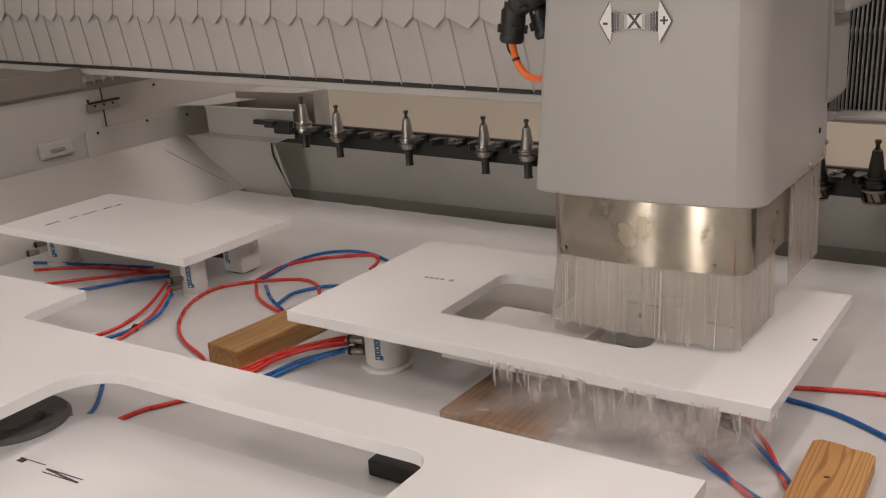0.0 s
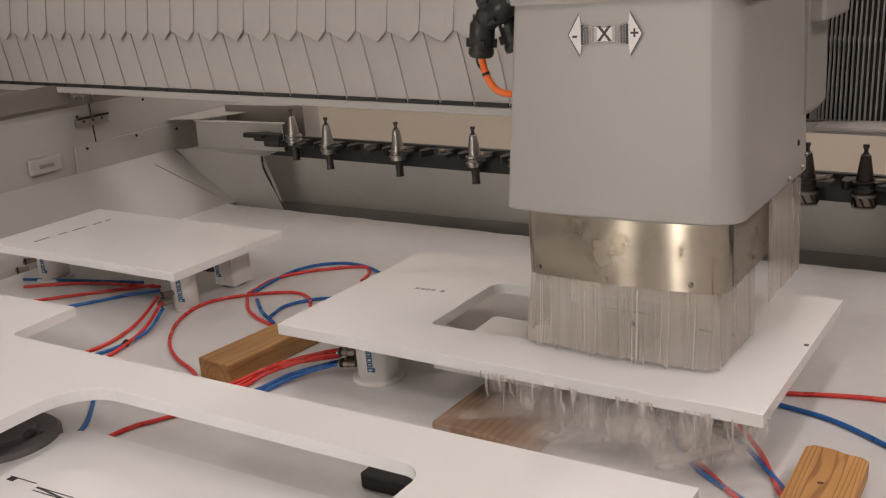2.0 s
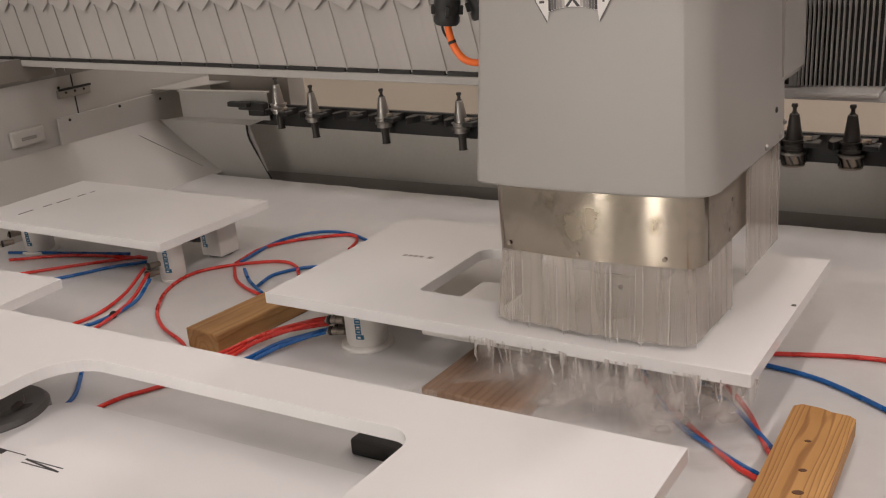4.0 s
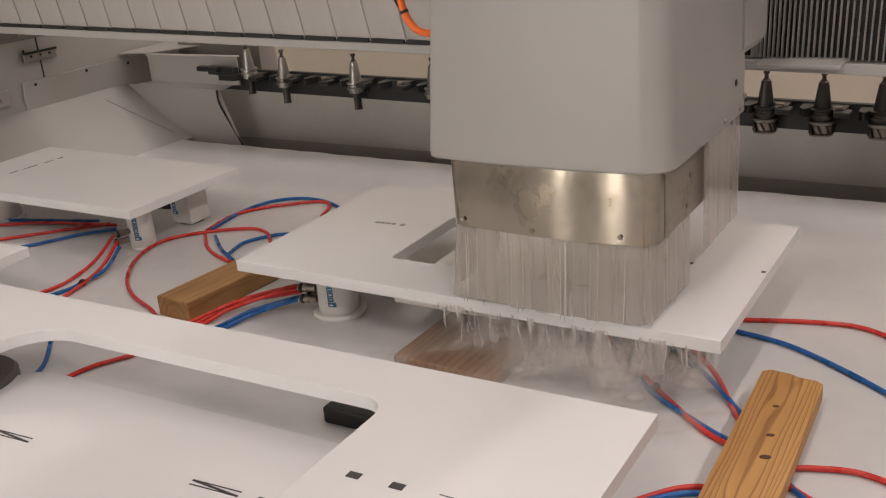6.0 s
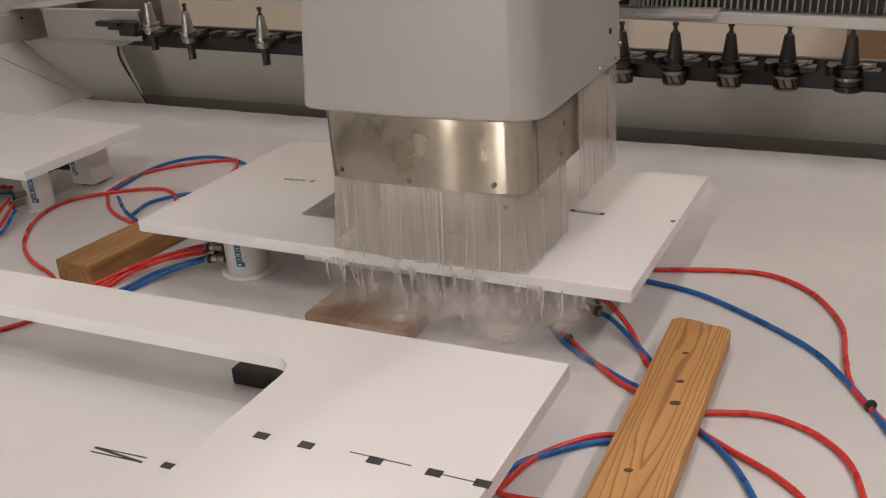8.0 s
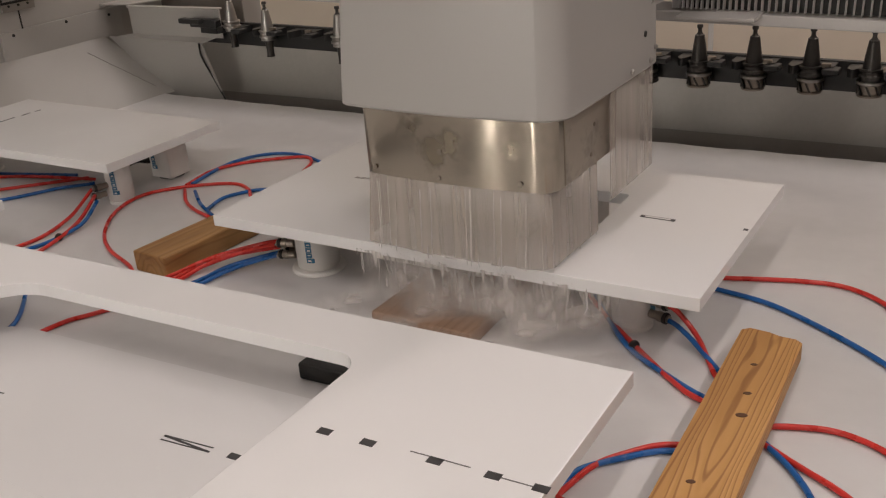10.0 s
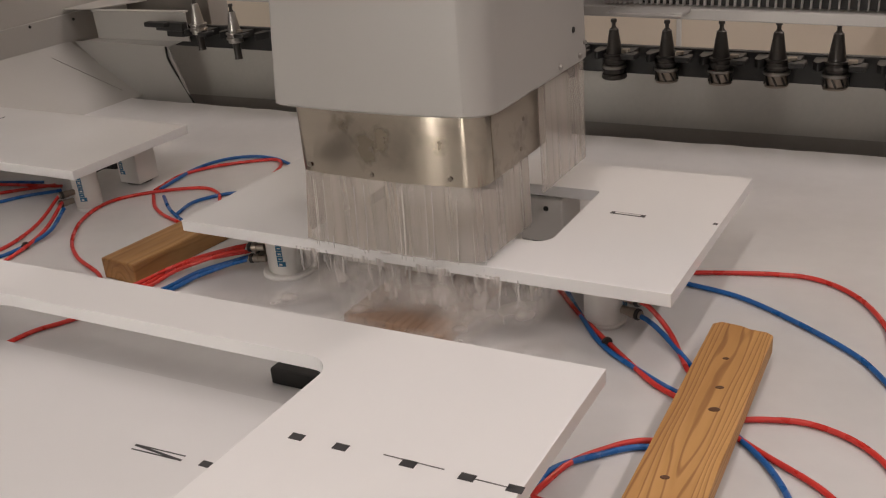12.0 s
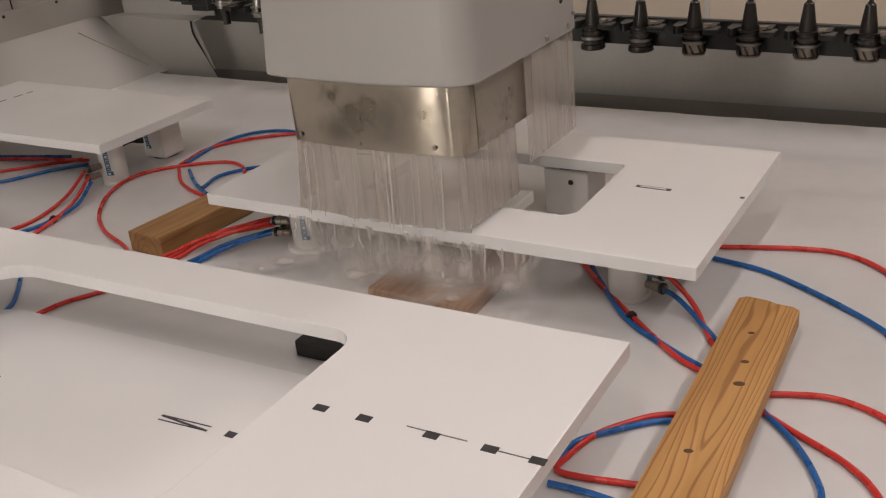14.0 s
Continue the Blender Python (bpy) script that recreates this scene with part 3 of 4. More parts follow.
def slab_middle():
    th = thing("stone_slab", "white polished stone slab with a rectangular sink cutout on suction cups", "slab")
    hole = rounded([(0.313, 0.127), (0.768, 0.127), (0.765, 0.40), (0.310, 0.40)], [0.012, 0.03, 0.012, 0.03], 6)
    part("plate", prism([(0, 0), (1.03, 0), (1.03, 0.552), (0, 0.552)], HT - SLAB, HT, 0.0011, (hole,)), M_SLAB, th)
    marks(th, (1.022, 0.297, HT), 0.008, 0.008)
    for i in range(5):
        marks(th, (0.160 + 0.014 * i + (0.010 if i == 4 else 0), 0.300 + 0.001 * i, HT), 0.010, 0.009 + 0.003 * (i == 4), 0, M_MIDINK, "lettering_bar")
    marks(th, (0.858, 0.296, HT), 0.068, 0.010, -2, M_INK)
    marks(th, (0.858, 0.296, HT + 0.0004), 0.05, 0.005, -2, M_STICKER)


def slab_far():
    th = thing("stone_slab", "white stone slab raised on suction cups near the side wall", "slab")
    part("plate", prism([(-1.36, 0.17), (-0.52, 0.17), (-0.515, 0.572), (-1.365, 0.585)], HT - SLAB, HT, 0.0011), M_SLAB, th)
    for a, w in (((-1.210, 0.258), 0.05), ((-1.205, 0.33), 0.03), ((-1.20, 0.385), 0.05), ((-1.196, 0.45), 0.03), ((-1.193, 0.49), 0.02)):
        marks(th, (a[0], a[1], HT), 0.006, w, 0, M_INK)


def slab_near():
    th = thing("stone_slab", "large white stone worktop with an emptied sink cutout", "slab")
    hole = rounded([(-0.14, -0.80), (0.643, -0.80), (0.643, -0.364), (-0.155, -0.385)], [0.06, 0.06, 0.045, 0.10], 10)
    out = rounded([(-1.6, -1.0), (1.022, -1.0), (1.014, -0.246), (-0.54, -0.285), (-0.553, -0.104), (-1.6, -0.16)], [0, 0, 0, 0.025, 0, 0], 8)
    part("plate", prism(out, HT - SLAB, HT, 0.0011, (hole,)), M_SLAB, th)
    for a in ((0.708, -0.544), (0.774, -0.541), (0.871, -0.538), (0.949, -0.534), (1.010, -0.532)):
        marks(th, (a[0], a[1], HT), 0.020, 0.013, 2)
    marks(th, (0.875, -0.5325, HT), 0.084, 0.0016, 1.5, M_GREYINK, "line")
    marks(th, (0.98, -0.533, HT), 0.055, 0.0016, 1.5, M_GREYINK, "line")


def offcut():
    th = thing("sink_offcut", "white stone sink offcut dropped onto the bed", "offcut")
    part("plate", prism(rounded([(-0.235, -0.79), (0.60, -0.77), (0.595, -0.347), (-0.235, -0.375)], [0.09, 0.05, 0.04, 0.09], 10), 0.003, 0.027, 0.002), M_OFFCUT, th)
    for dx, dy in ((0.42, -0.529), (-0.025, -0.563)):
        marks(th, (dx, dy + 0.006, 0.027), 0.092, 0.0022, 4, M_INK, "line")
        marks(th, (dx, dy - 0.005, 0.027), 0.092, 0.0022, 4, M_INK, "line")
        marks(th, (dx, dy, 0.0272), 0.095, 0.004, -2, M_INK, "line")
    marks(th, (0.509, -0.523, 0.027), 0.020, 0.013, 2)
    marks(th, (-0.143, -0.563, 0.027), 0.018, 0.013, 2)
    marks(th, (-0.12, -0.556, 0.027), 0.07, 0.0018, 4, M_INK, "line")


slab_middle()
slab_far()
slab_near()
offcut()


# ------------------------------------------------------------ suction cups
def connector(parent, at, turn, mat=M_BRASS):
    c = part("connector", lathe([(0.008, 0), (0.008, 0.016), (0.0095, 0.017), (0.0095, 0.028), (0.007, 0.030), (0.007, 0.040)], 10), mat, parent, "dull metal push-in connector", True)
    c.matrix_basis = pose(*at, 0, -90, turn)
    part("release_ring", lathe([(0.0105, 0.030), (0.0105, 0.036)], 10), M_RUBBER, c, "", True)


def cup(at, r=0.045, turn=0.0, base=0.062, ports=((0.03, 0.045), (0.03, 0.065)), port_turn=0.0, block=False, printed=True, fitting=M_BRASS):
    th = thing("suction_cup", "white vacuum suction cup holding the slab with printed mark", "suction cup", (*at, 0), turn, "suction cups under the slabs")
    top = HT - SLAB
    if block:
        part("body", box(-r, r, -r, r, 0.004, top - 0.008, 0.004), M_CUP, th)
    else:
        part("body", lathe([(r - 0.003, 0.008), (r, 0.012), (r, top - 0.012), (r - 0.003, top - 0.008)], 36), M_CUP, th, "", True)
    part("base_plate", lathe([(base, 0.001), (base, 0.006), (base - 0.003, 0.009)], 36), M_CUP if not block else M_DISC, th, "", True)
    part("seal", lathe([(r - 0.004, top - 0.008), (r - 0.002, top - 0.001)], 30), M_RUBBER, th, "black rubber seal", True)
    for dx, z in ports:
        connector(th, (-r * math.cos(radians(port_turn)) + 0.002, -r * math.sin(radians(port_turn)) + dx - 0.03, z), port_turn, fitting)
    # printed mark as plain blue bars
    if not printed:
        part("port", lathe([(0.006, 0), (0.005, 0.002)], 12), M_RUBBER, th, "dark port").matrix_basis = pose(0.012, -r, 0.082, 90, 0, 0)
    for k in range(6 if printed else 0):
        a = radians(-75)
        b = part("print_bar", box(-0.0065, 0.0065 + 0.005 * (k == 0), 0, 0.0008, 0, 0.0105, 0), M_PRINT, th)
        b.matrix_basis = pose((r + 0.0006) * math.cos(a + 0.02) if not block else -r * 0.55, -(r + 0.0012) if block else (r + 0.0006) * math.sin(a), 0.030 + k * 0.0118, 0, 0, 0 if block else 15)
        part("print_gap", box(-0.003, 0.004, -0.0003, 0, 0.0025 + 0.002 * (k % 2), 0.0065, 0), M_CUP, b)
    return th


cup((-0.600, 0.262), 0.034, 10, 0.034, ((0.02, 0.035), (0.03, 0.055)), 60)
far_cup = cup((-0.630, 0.470), 0.038, 0, 0.036, ((0.0, 0.048), (0.022, 0.072)), 0, True, fitting=M_RUBBER)
for py, pz in ((-0.030, 0.048), (-0.008, 0.072)):
    part("black_plug", tube(spline([(-0.070, py, pz), (-0.100, py - 0.004, pz - 0.004), (-0.125, py - 0.012, pz - 0.014)], 5), 0.0085), M_RUBBER, far_cup, "black hose plug", True)
cup((-1.245, 0.300), 0.045, 0, 0.055, ((0.0, 0.05), (0.03, 0.07)), 60)
cup((0.172, 0.115), 0.045, 0, 0.058, ((0.018, 0.032), (0.042, 0.032), (0.018, 0.058), (0.042, 0.058)), 15)
cup((0.872, 0.128), 0.037, 70, 0.038, ((0.03, 0.034), (0.03, 0.060)), 93)
cup((0.625, 0.462), 0.050, 0, 0.05, (), 0, True, False)



def pad():
    th = thing("vacuum_pad", "white rectangular vacuum pad under the slab edge", "vacuum pad", (0, 0, 0), group="suction cups under the slabs")
    part("plate", box(0.382, 0.62, 0.028, 0.272, 0.092, 0.1155, 0.003), M_CUP, th)
    part("pedestal", lathe([(0.045, 0.001), (0.045, 0.006), (0.036, 0.010), (0.036, 0.092)], 28, (0.50, 0.225)), M_CUP, th, "", True)


pad()


def pod():
    th = thing("vacuum_pod", "dark round vacuum pod lying on the bed under the worktop", "vacuum pod", (-0.30, -0.475, 0))
    part("disc", lathe([(0.10, 0.001), (0.105, 0.006), (0.105, 0.03), (0.098, 0.038)], 40), M_DISC, th, "", True)
    part("hub", lathe([(0.06, 0.038), (0.058, 0.046)], 32), M_DISC, th, "", True)


pod()


def plank(name, label, outline, z0, z1, mat, at, turn, w=0.004, group=""):
    th = thing(name, label, "wood block", at, turn, group)
    part("timber", prism(outline, z0, z1, w), mat, th)
    return th


plank("timber_block", "weathered brown timber block lying under the slab corner", [(-0.052, 0), (0.052, 0.002), (0.052, 0.36), (-0.052, 0.355)], 0, 0.048, M_WOOD_W, (-0.157, -0.058, 0), -5)
rb = plank("pine_board", "knotty orange pine board lying across the hoses", rounded([(-0.049, -0.72), (0.049, -0.72), (0.050, -0.012), (0.038, -0.003), (0.012, -0.001), (-0.004, 0.006), (-0.036, 0.010), (-0.048, 0.0)], 0.004, 3), 0.022, 0.05, M_WOOD_R, (1.122, 0.093, 0), 1.5)
for kx, ky, s in ((-0.004, -0.105, 0.005), (0.006, -0.19, 0.006), (0.012, -0.25, 0.008), (-0.010, -0.425, 0.006)):
    k = part("knot", lathe([(0.9, 0), (0.7, 0.05), (0.3, 0.05)], 14), M_KNOT, rb, "dark knot")
    k.matrix_basis = pose(kx, ky, 0.0500, 0, 0, 20) @ Matrix.Diagonal((s * 1.2, s * 0.85, 0.012, 1))
plank("board", "wet brown board lying under the slab edge", [(0.432, -0.062), (0.650, -0.070), (0.640, 0.20), (0.436, 0.20)], 0, 0.03, M_WOOD_M, (0, 0, 0), 0)
plank("black_block", "small black wooden block under the worktop", [(0.427, -0.274), (0.545, -0.270), (0.545, -0.215), (0.427, -0.219)], 0, 0.031, M_RUBBER, (0, 0, 0), 0)


# ------------------------------------------------------------ hoses
def hose(colour, pts, r=0.0046, lift=()):
    z = r + 0.001
    p = [(x, y, z + (lift[i] if i < len(lift) else 0.0)) for i, (x, y) in enumerate(pts)]
    name, mat = ("red_hose", M_RED) if colour == "R" else ("blue_hose", M_BLUE)
    lab = "glossy red plastic air hose curling over the bed" if colour == "R" else "glossy blue plastic air hose curling over the bed"
    return tagged(part(name, tube(spline(p, 8), r), mat, None, "", True), lab, "hose", "air hoses on the bed")


hose("R", [(-0.12, -0.22), (-0.16, -0.12), (-0.222, -0.057), (-0.352, -0.002), (-0.453, 0.071), (-0.541, 0.184), (-0.569, 0.301), (-0.507, 0.392), (-0.398, 0.459), (-0.323, 0.445), (-0.263, 0.389)])
hose("R", [(-0.51, 0.406), (-0.527, 0.528), (-0.478, 0.622), (-0.373, 0.705), (-0.325, 0.713), (-0.287, 0.671), (-0.265, 0.609)])
hose("B", [(-0.502, 0.42), (-0.525, 0.574), (-0.499, 0.672), (-0.431, 0.723), (-0.344, 0.723), (-0.252, 0.685)])
hose("R", [(-0.486, 0.376), (-0.414, 0.309), (-0.345, 0.27), (-0.266, 0.243)])
hose("B", [(-0.449, 0.377), (-0.362, 0.308), (-0.273, 0.257)])
hose("B", [(-0.316, 0.283), (-0.335, 0.367), (-0.295, 0.437), (-0.25, 0.466)])
hose("R", [(-0.647, 0.208), (-0.613, 0.107), (-0.588, 0.002), (-0.591, -0.081), (-0.62, -0.2)], lift=(0.04, 0.01))
hose("R", [(-0.61, 0.186), (-0.55, 0.069), (-0.511, -0.075), (-0.50, -0.2)], lift=(0.035, 0.01))
hose("B", [(-0.581, 0.166), (-0.536, 0.076), (-0.54, -0.01), (-0.554, -0.084), (-0.60, -0.2)], lift=(0.03, 0.01))
hose("R", [(0.090, 0.100), (0.046, 0.070), (-0.063, 0.030), (-0.082, -0.055), (-0.11, -0.2)], lift=(0.05, 0.045, 0.012, 0))
hose("R", [(0.090, 0.075), (0.050, 0.045), (-0.046, 0.000), (-0.068, -0.062), (-0.09, -0.2)], lift=(0.05, 0.045, 0.012, 0))
hose("B", [(0.090, 0.10), (0.055, 0.065), (0.0, 0.015), (-0.027, -0.062), (-0.07, -0.2)], lift=(0.025, 0.02, 0.008, 0))
hose("B", [(0.090, 0.075), (0.058, 0.045), (0.01, 0.0), (-0.01, -0.065), (-0.05, -0.2)], lift=(0.025, 0.02, 0.006, 0))
hose("R", [(0.092, 0.088), (0.046, 0.058), (-0.055, 0.015), (-0.092, -0.05), (-0.13, -0.2)], lift=(0.04, 0.036, 0.016, 0.004))
hose("R", [(-1.247, 0.191), (-1.077, 0.29), (-0.816, 0.353)])
hose("R", [(-1.22, -0.03), (-1.066, 0.145), (-0.953, 0.257), (-0.846, 0.357)])
hose("B", [(-1.319, 0.238), (-1.138, 0.294), (-0.903, 0.362)])
hose("B", [(-1.06, -0.02), (-0.921, 0.155), (-0.855, 0.261), (-0.786, 0.327)])
hose("R", [(0.86, 0.30), (0.92, 0.343), (0.984, 0.367), (1.107, 0.402), (1.191, 0.403), (1.269, 0.348), (1.327, 0.243), (1.345, 0.129), (1.363, 0.045), (1.406, -0.028), (1.47, -0.11), (1.60, -0.18)])
hose("B", [(0.87, 0.29), (0.93, 0.312), (0.983, 0.308), (1.079, 0.284), (1.192, 0.218), (1.294, 0.139), (1.353, 0.059), (1.394, -0.009), (1.45, -0.10), (1.58, -0.20)])
hose("R", [(0.74, 0.22), (0.816, 0.135), (0.916, 0.038), (1.008, -0.044), (1.052, -0.072), (1.12, -0.10)])
hose("B", [(0.75, 0.23), (0.825, 0.127), (0.903, 0.033), (0.987, -0.024), (1.054, -0.062), (1.12, -0.085)])
hose("R", [(0.932, 0.112), (0.960, 0.104), (1.000, 0.090), (1.036, 0.043), (1.058, 0.004), (1.10, -0.05)], lift=(0.054, 0.050, 0.018))
hose("B", [(0.932, 0.112), (0.962, 0.100), (0.995, 0.084), (1.051, 0.029), (1.10, -0.03)], lift=(0.028, 0.024, 0.010))
hose("R", [(1.10, -0.12), (1.155, -0.108), (1.199, -0.09), (1.259, -0.078), (1.328, -0.102), (1.38, -0.16), (1.41, -0.26)])
hose("B", [(1.10, -0.09), (1.157, -0.133), (1.222, -0.196), (1.264, -0.258), (1.284, -0.311), (1.285, -0.40), (1.26, -0.52)])
hose("R", [(1.10, -0.11), (1.16, -0.142), (1.218, -0.177), (1.299, -0.224), (1.348, -0.281), (1.37, -0.36), (1.36, -0.5)])
hose("R", [(1.12, -0.185), (1.049, -0.208), (1.008, -0.247), (0.976, -0.294), (0.962, -0.349), (0.96, -0.383), (0.997, -0.384), (1.048, -0.374), (1.12, -0.36)])
hose("B", [(1.12, -0.205), (1.054, -0.222), (1.006, -0.262), (0.96, -0.315), (0.953, -0.367)])
hose("B", [(0.961, -0.413), (1.008, -0.41), (1.051, -0.412), (1.12, -0.42)])
hose("B", [(-0.40, -0.19), (-0.297, -0.281), (-0.241, -0.341), (-0.215, -0.40)])
hose("R", [(-0.155, -0.365), (-0.142, -0.298), (-0.12, -0.259), (-0.08, -0.19)])


for cx, cy, ca in ((0.908, 0.040, 45), (1.392, -0.006, 40), (-0.532, 0.0, 75)):
    ring_clip = part("hose_clip", lathe([(0.0085, -0.003), (0.0095, -0.002), (0.0095, 0.002), (0.0085, 0.003)], 14), M_RUBBER, None, "", True)
    ring_clip.matrix_basis = pose(cx, cy, 0.0096, 90, 0, ca)
    tagged(ring_clip, "black cable clip binding a pair of hoses", "clip", "hose clips")


# ------------------------------------------------------------ milling head
def head():
    th = thing("milling_head", "grey machine head with steel splash band and wet strip curtain", "machine head")
    # housing with a gently bowed front and drafted sides
    def ring(x0, x1, yf, yb, bow, rad):
        front = [(x0 + (x1 - x0) * k / 10, yf - bow * (1 - (2 * k / 10 - 1) ** 2)) for k in range(11)]
        return rounded(front + [(x1, yb), (x0, yb)], [rad[0]] + [0] * 9 + [rad[1], rad[2], rad[2]], 7)
    def loft(rings):
        own = bmesh.new()
        rows = [[own.verts.new((x, y, z)) for x, y in r] for r, z in rings]
        for a, b in zip(rows, rows[1:]):
            for k in range(len(a)):
                own.faces.new((a[k - 1], a[k], b[k], b[k - 1]))
        own.faces.new(rows[0])
        own.faces.new(rows[-1])
        return own
    rd = (0.012, 0.05, 0.01)
    part("housing", loft([(ring(-0.049, 0.369, -0.010, 0.405, 0.014, rd), 0.411), (ring(-0.053, 0.373, -0.014, 0.41, 0.014, rd), 0.415), (ring(-0.053, 0.373, -0.014, 0.41, 0.014, rd), 0.425), (ring(-0.022, 0.366, -0.006, 0.41, 0.010, rd), 0.772)]), M_HOUSING, th, "", True)
    part("rear_housing", loft([(ring(0.02, 0.366, 0.36, 0.535, 0.0, (0.0, 0.0, 0.0)), 0.517), (ring(0.02, 0.3745, 0.385, 0.54, 0.0, (0.0, 0.0, 0.0)), 0.53), (ring(0.02, 0.3745, 0.385, 0.54, 0.0, (0.0, 0.0, 0.0)), 0.90)]), M_HOUSING, th, "", False)
    part("top_cover", loft([(ring(-0.028, 0.375, -0.014, 0.60, 0.010, (0.02, 0.05, 0.02)), 0.7725), (ring(-0.03, 0.395, -0.018, 0.62, 0.010, (0.02, 0.05, 0.02)), 0.785), (ring(-0.03, 0.395, -0.018, 0.62, 0.010, (0.02, 0.05, 0.02)), 1.05)]), M_HOUSING, th, "grey top cover", True)
    part("cover_wing", box(0.02, 0.402, 0.40, 0.60, 0.692, 1.04, 0.008), M_HOUSING, th, "grey rear cover wing")
    part("drag_plate", box(0.34, 0.50, 0.60, 0.70, 0.452, 0.460, 0.002), M_PANEL, th, "pale carrier plate")
    # steel band
    so = ring(-0.026, 0.346, 0.002, 0.27, 0.014, (0.02, 0.03, 0.0))
    si = ring(-0.024, 0.344, 0.004, 0.268, 0.014, (0.018, 0.028, 0.0))
    band = part("steel_band", prism(so, 0.288, 0.416, 0.0, (si,)), M_STEEL, th, "brushed stainless splash band with spots", True)
    for x, y, z in ((0.0, -0.004, 0.301), (0.137, -0.012, 0.297), (0.29, -0.007, 0.302), (0.142, -0.012, 0.345)):
        part("screw", lathe([(0.0040, 0), (0.0040, 0.0012), (0.003, 0.002)], 10), M_BRASS, band).matrix_basis = pose(x, y, z, 90, 0, 0)
    # added overlay: keeps the band's side from mirroring the dark hall
    part("side_overlay", box(0.3455, 0.3475, 0.045, 0.268, 0.2885, 0.4155, 0.0005), M_STEELSIDE, band, "matt sheet added over the band's side to lighten it")
    for y, z in ((0.15, 0.31), (0.165, 0.36)):
        part("screw", lathe([(0.0040, 0), (0.0040, 0.0012), (0.003, 0.002)], 10), M_BRASS, band).matrix_basis = pose(0.3475, y, z, 0, 90, 0)
    for y, z, r in ((0.275, 0.425, 0.006), (0.37, 0.425, 0.006), (0.395, 0.445, 0.005)):
        part("bolt", lathe([(r, 0), (r, 0.004), (r * 0.6, 0.007)], 6), M_CHROME, th).matrix_basis = pose(0.371, y, z, 0, 90, 0)
    part("plug", lathe([(0.006, 0), (0.005, 0.002)], 12), M_RUBBER, th, "black plug").matrix_basis = pose(0.372, 0.345, 0.478, 0, 90, 0)
    # strip curtain
    rng = random.Random(11)
    line = [Vector((-0.030, 0.20)), Vector((-0.030, 0.03)), Vector((-0.018, 0.006))] + [Vector((-0.005 + 0.325 * k / 14, 0.004 - 0.013 * (1 - (2 * k / 14 - 1) ** 2))) for k in range(15)] + [Vector((0.333, 0.02)), Vector((0.337, 0.20))]
    def curtain_strip(a, b, top, bottom, flare):
        own = bmesh.new()
        d = (b - a)
        n = Vector((d.y, -d.x)).normalized()
        rows = []
        for j in range(7):
            t = j / 6
            z = top + (bottom - top) * t
            off = n * (flare * t + 0.0002 * math.sin(5 * t + rng.uniform(0, 6)))
            rows.append([own.verts.new((p.x + off.x - 0.020 * t * (p.x < 0.10) * (0.10 - p.x) / 0.13, p.y + off.y, z)) for p in (a, (a + b) / 2 + n * 0.0008, b)])
        for r0, r1 in zip(rows, rows[1:]):
            for k in range(2):
                own.faces.new((r0[k], r0[k + 1], r1[k + 1], r1[k]))
        g = bmesh.ops.extrude_face_region(own, geom=own.faces[:])
        bmesh.ops.translate(own, verts=[v for v in g["geom"] if isinstance(v, bmesh.types.BMVert)], vec=(-n.x * 0.0012, -n.y * 0.0012, 0))
        part("strip", own, M_SKIRT, th, "wet translucent curtain strip", True)
    pts = []
    for a, b in zip(line, line[1:]):
        m = max(1, round((b - a).length / 0.03))
        pts += [a + (b - a) * k / m for k in range(m)]
    pts.append(line[-1])
    for a, b in zip(pts, pts[1:]):
        d = (b - a) * -0.01
        curtain_strip(a - d, b + d, 0.300, 0.149 + rng.uniform(-0.0015, 0.002), rng.uniform(0.0012, 0.002))
        for q in range(rng.choice((0, 0, 1))):
            m = a + (b - a) * rng.random()
            own = tube([Vector((m.x, m.y - 0.003, 0.165)), Vector((m.x + rng.uniform(-0.002, 0.002), m.y - 0.004, 0.153)), Vector((m.x, m.y - 0.004, 0.1415))], [0.0007, 0.0013, 0.0006], 6)
            part("drip", own, M_WATER, th, "", True)
    for k in range(8):
        y = 0.205 + 0.027 * k
        curtain_strip(Vector((0.360, y)), Vector((0.360, y + 0.0265)), 0.43, 0.208 + rng.uniform(-0.001, 0.001), 0.001)
    for k in range(11):
        x = rng.uniform(-0.01, 0.32)
        y = 0.004 - 0.013 * (1 - (2 * (x + 0.005) / 0.325 - 1) ** 2) - 0.0065
        z0, z1 = rng.uniform(0.27, 0.287), rng.uniform(0.142, 0.16)
        pp = spline([(x, y, z0), (x - 0.002, y - 0.001, (z0 + z1) / 2), (x - 0.005 + rng.uniform(-0.001, 0.001), y - 0.002, z1)], 5)
        part("water_streak", tube(pp, [0.0004 + 0.0006 * rng.random() for q in pp], 6), M_WATER, th, "", True)
    # jog sign
    lower = [(0.112 + 0.084 * k / 8, -0.051 + 0.007 * (1 - (k / 4 - 1) ** 2)) for k in range(9)]
    SIGN = [(0.090, -0.033), (0.110, -0.066)] + lower + [(0.198, -0.066), (0.218, -0.033), (0.198, 0.0)] + [(x, -0.066 - y) for x, y in lower[::-1]] + [(0.110, 0.0)]
    sg = part("sign", prism(SIGN, 0, 0.0006, 0), M_STICKER, th, "white jog direction sticker with arrows")
    sg.matrix_basis = Matrix(((1, 0, 0, 0), (0, 0.023, -1, -0.0195), (0, 1, 0.023, 0.754), (0, 0, 0, 1)))
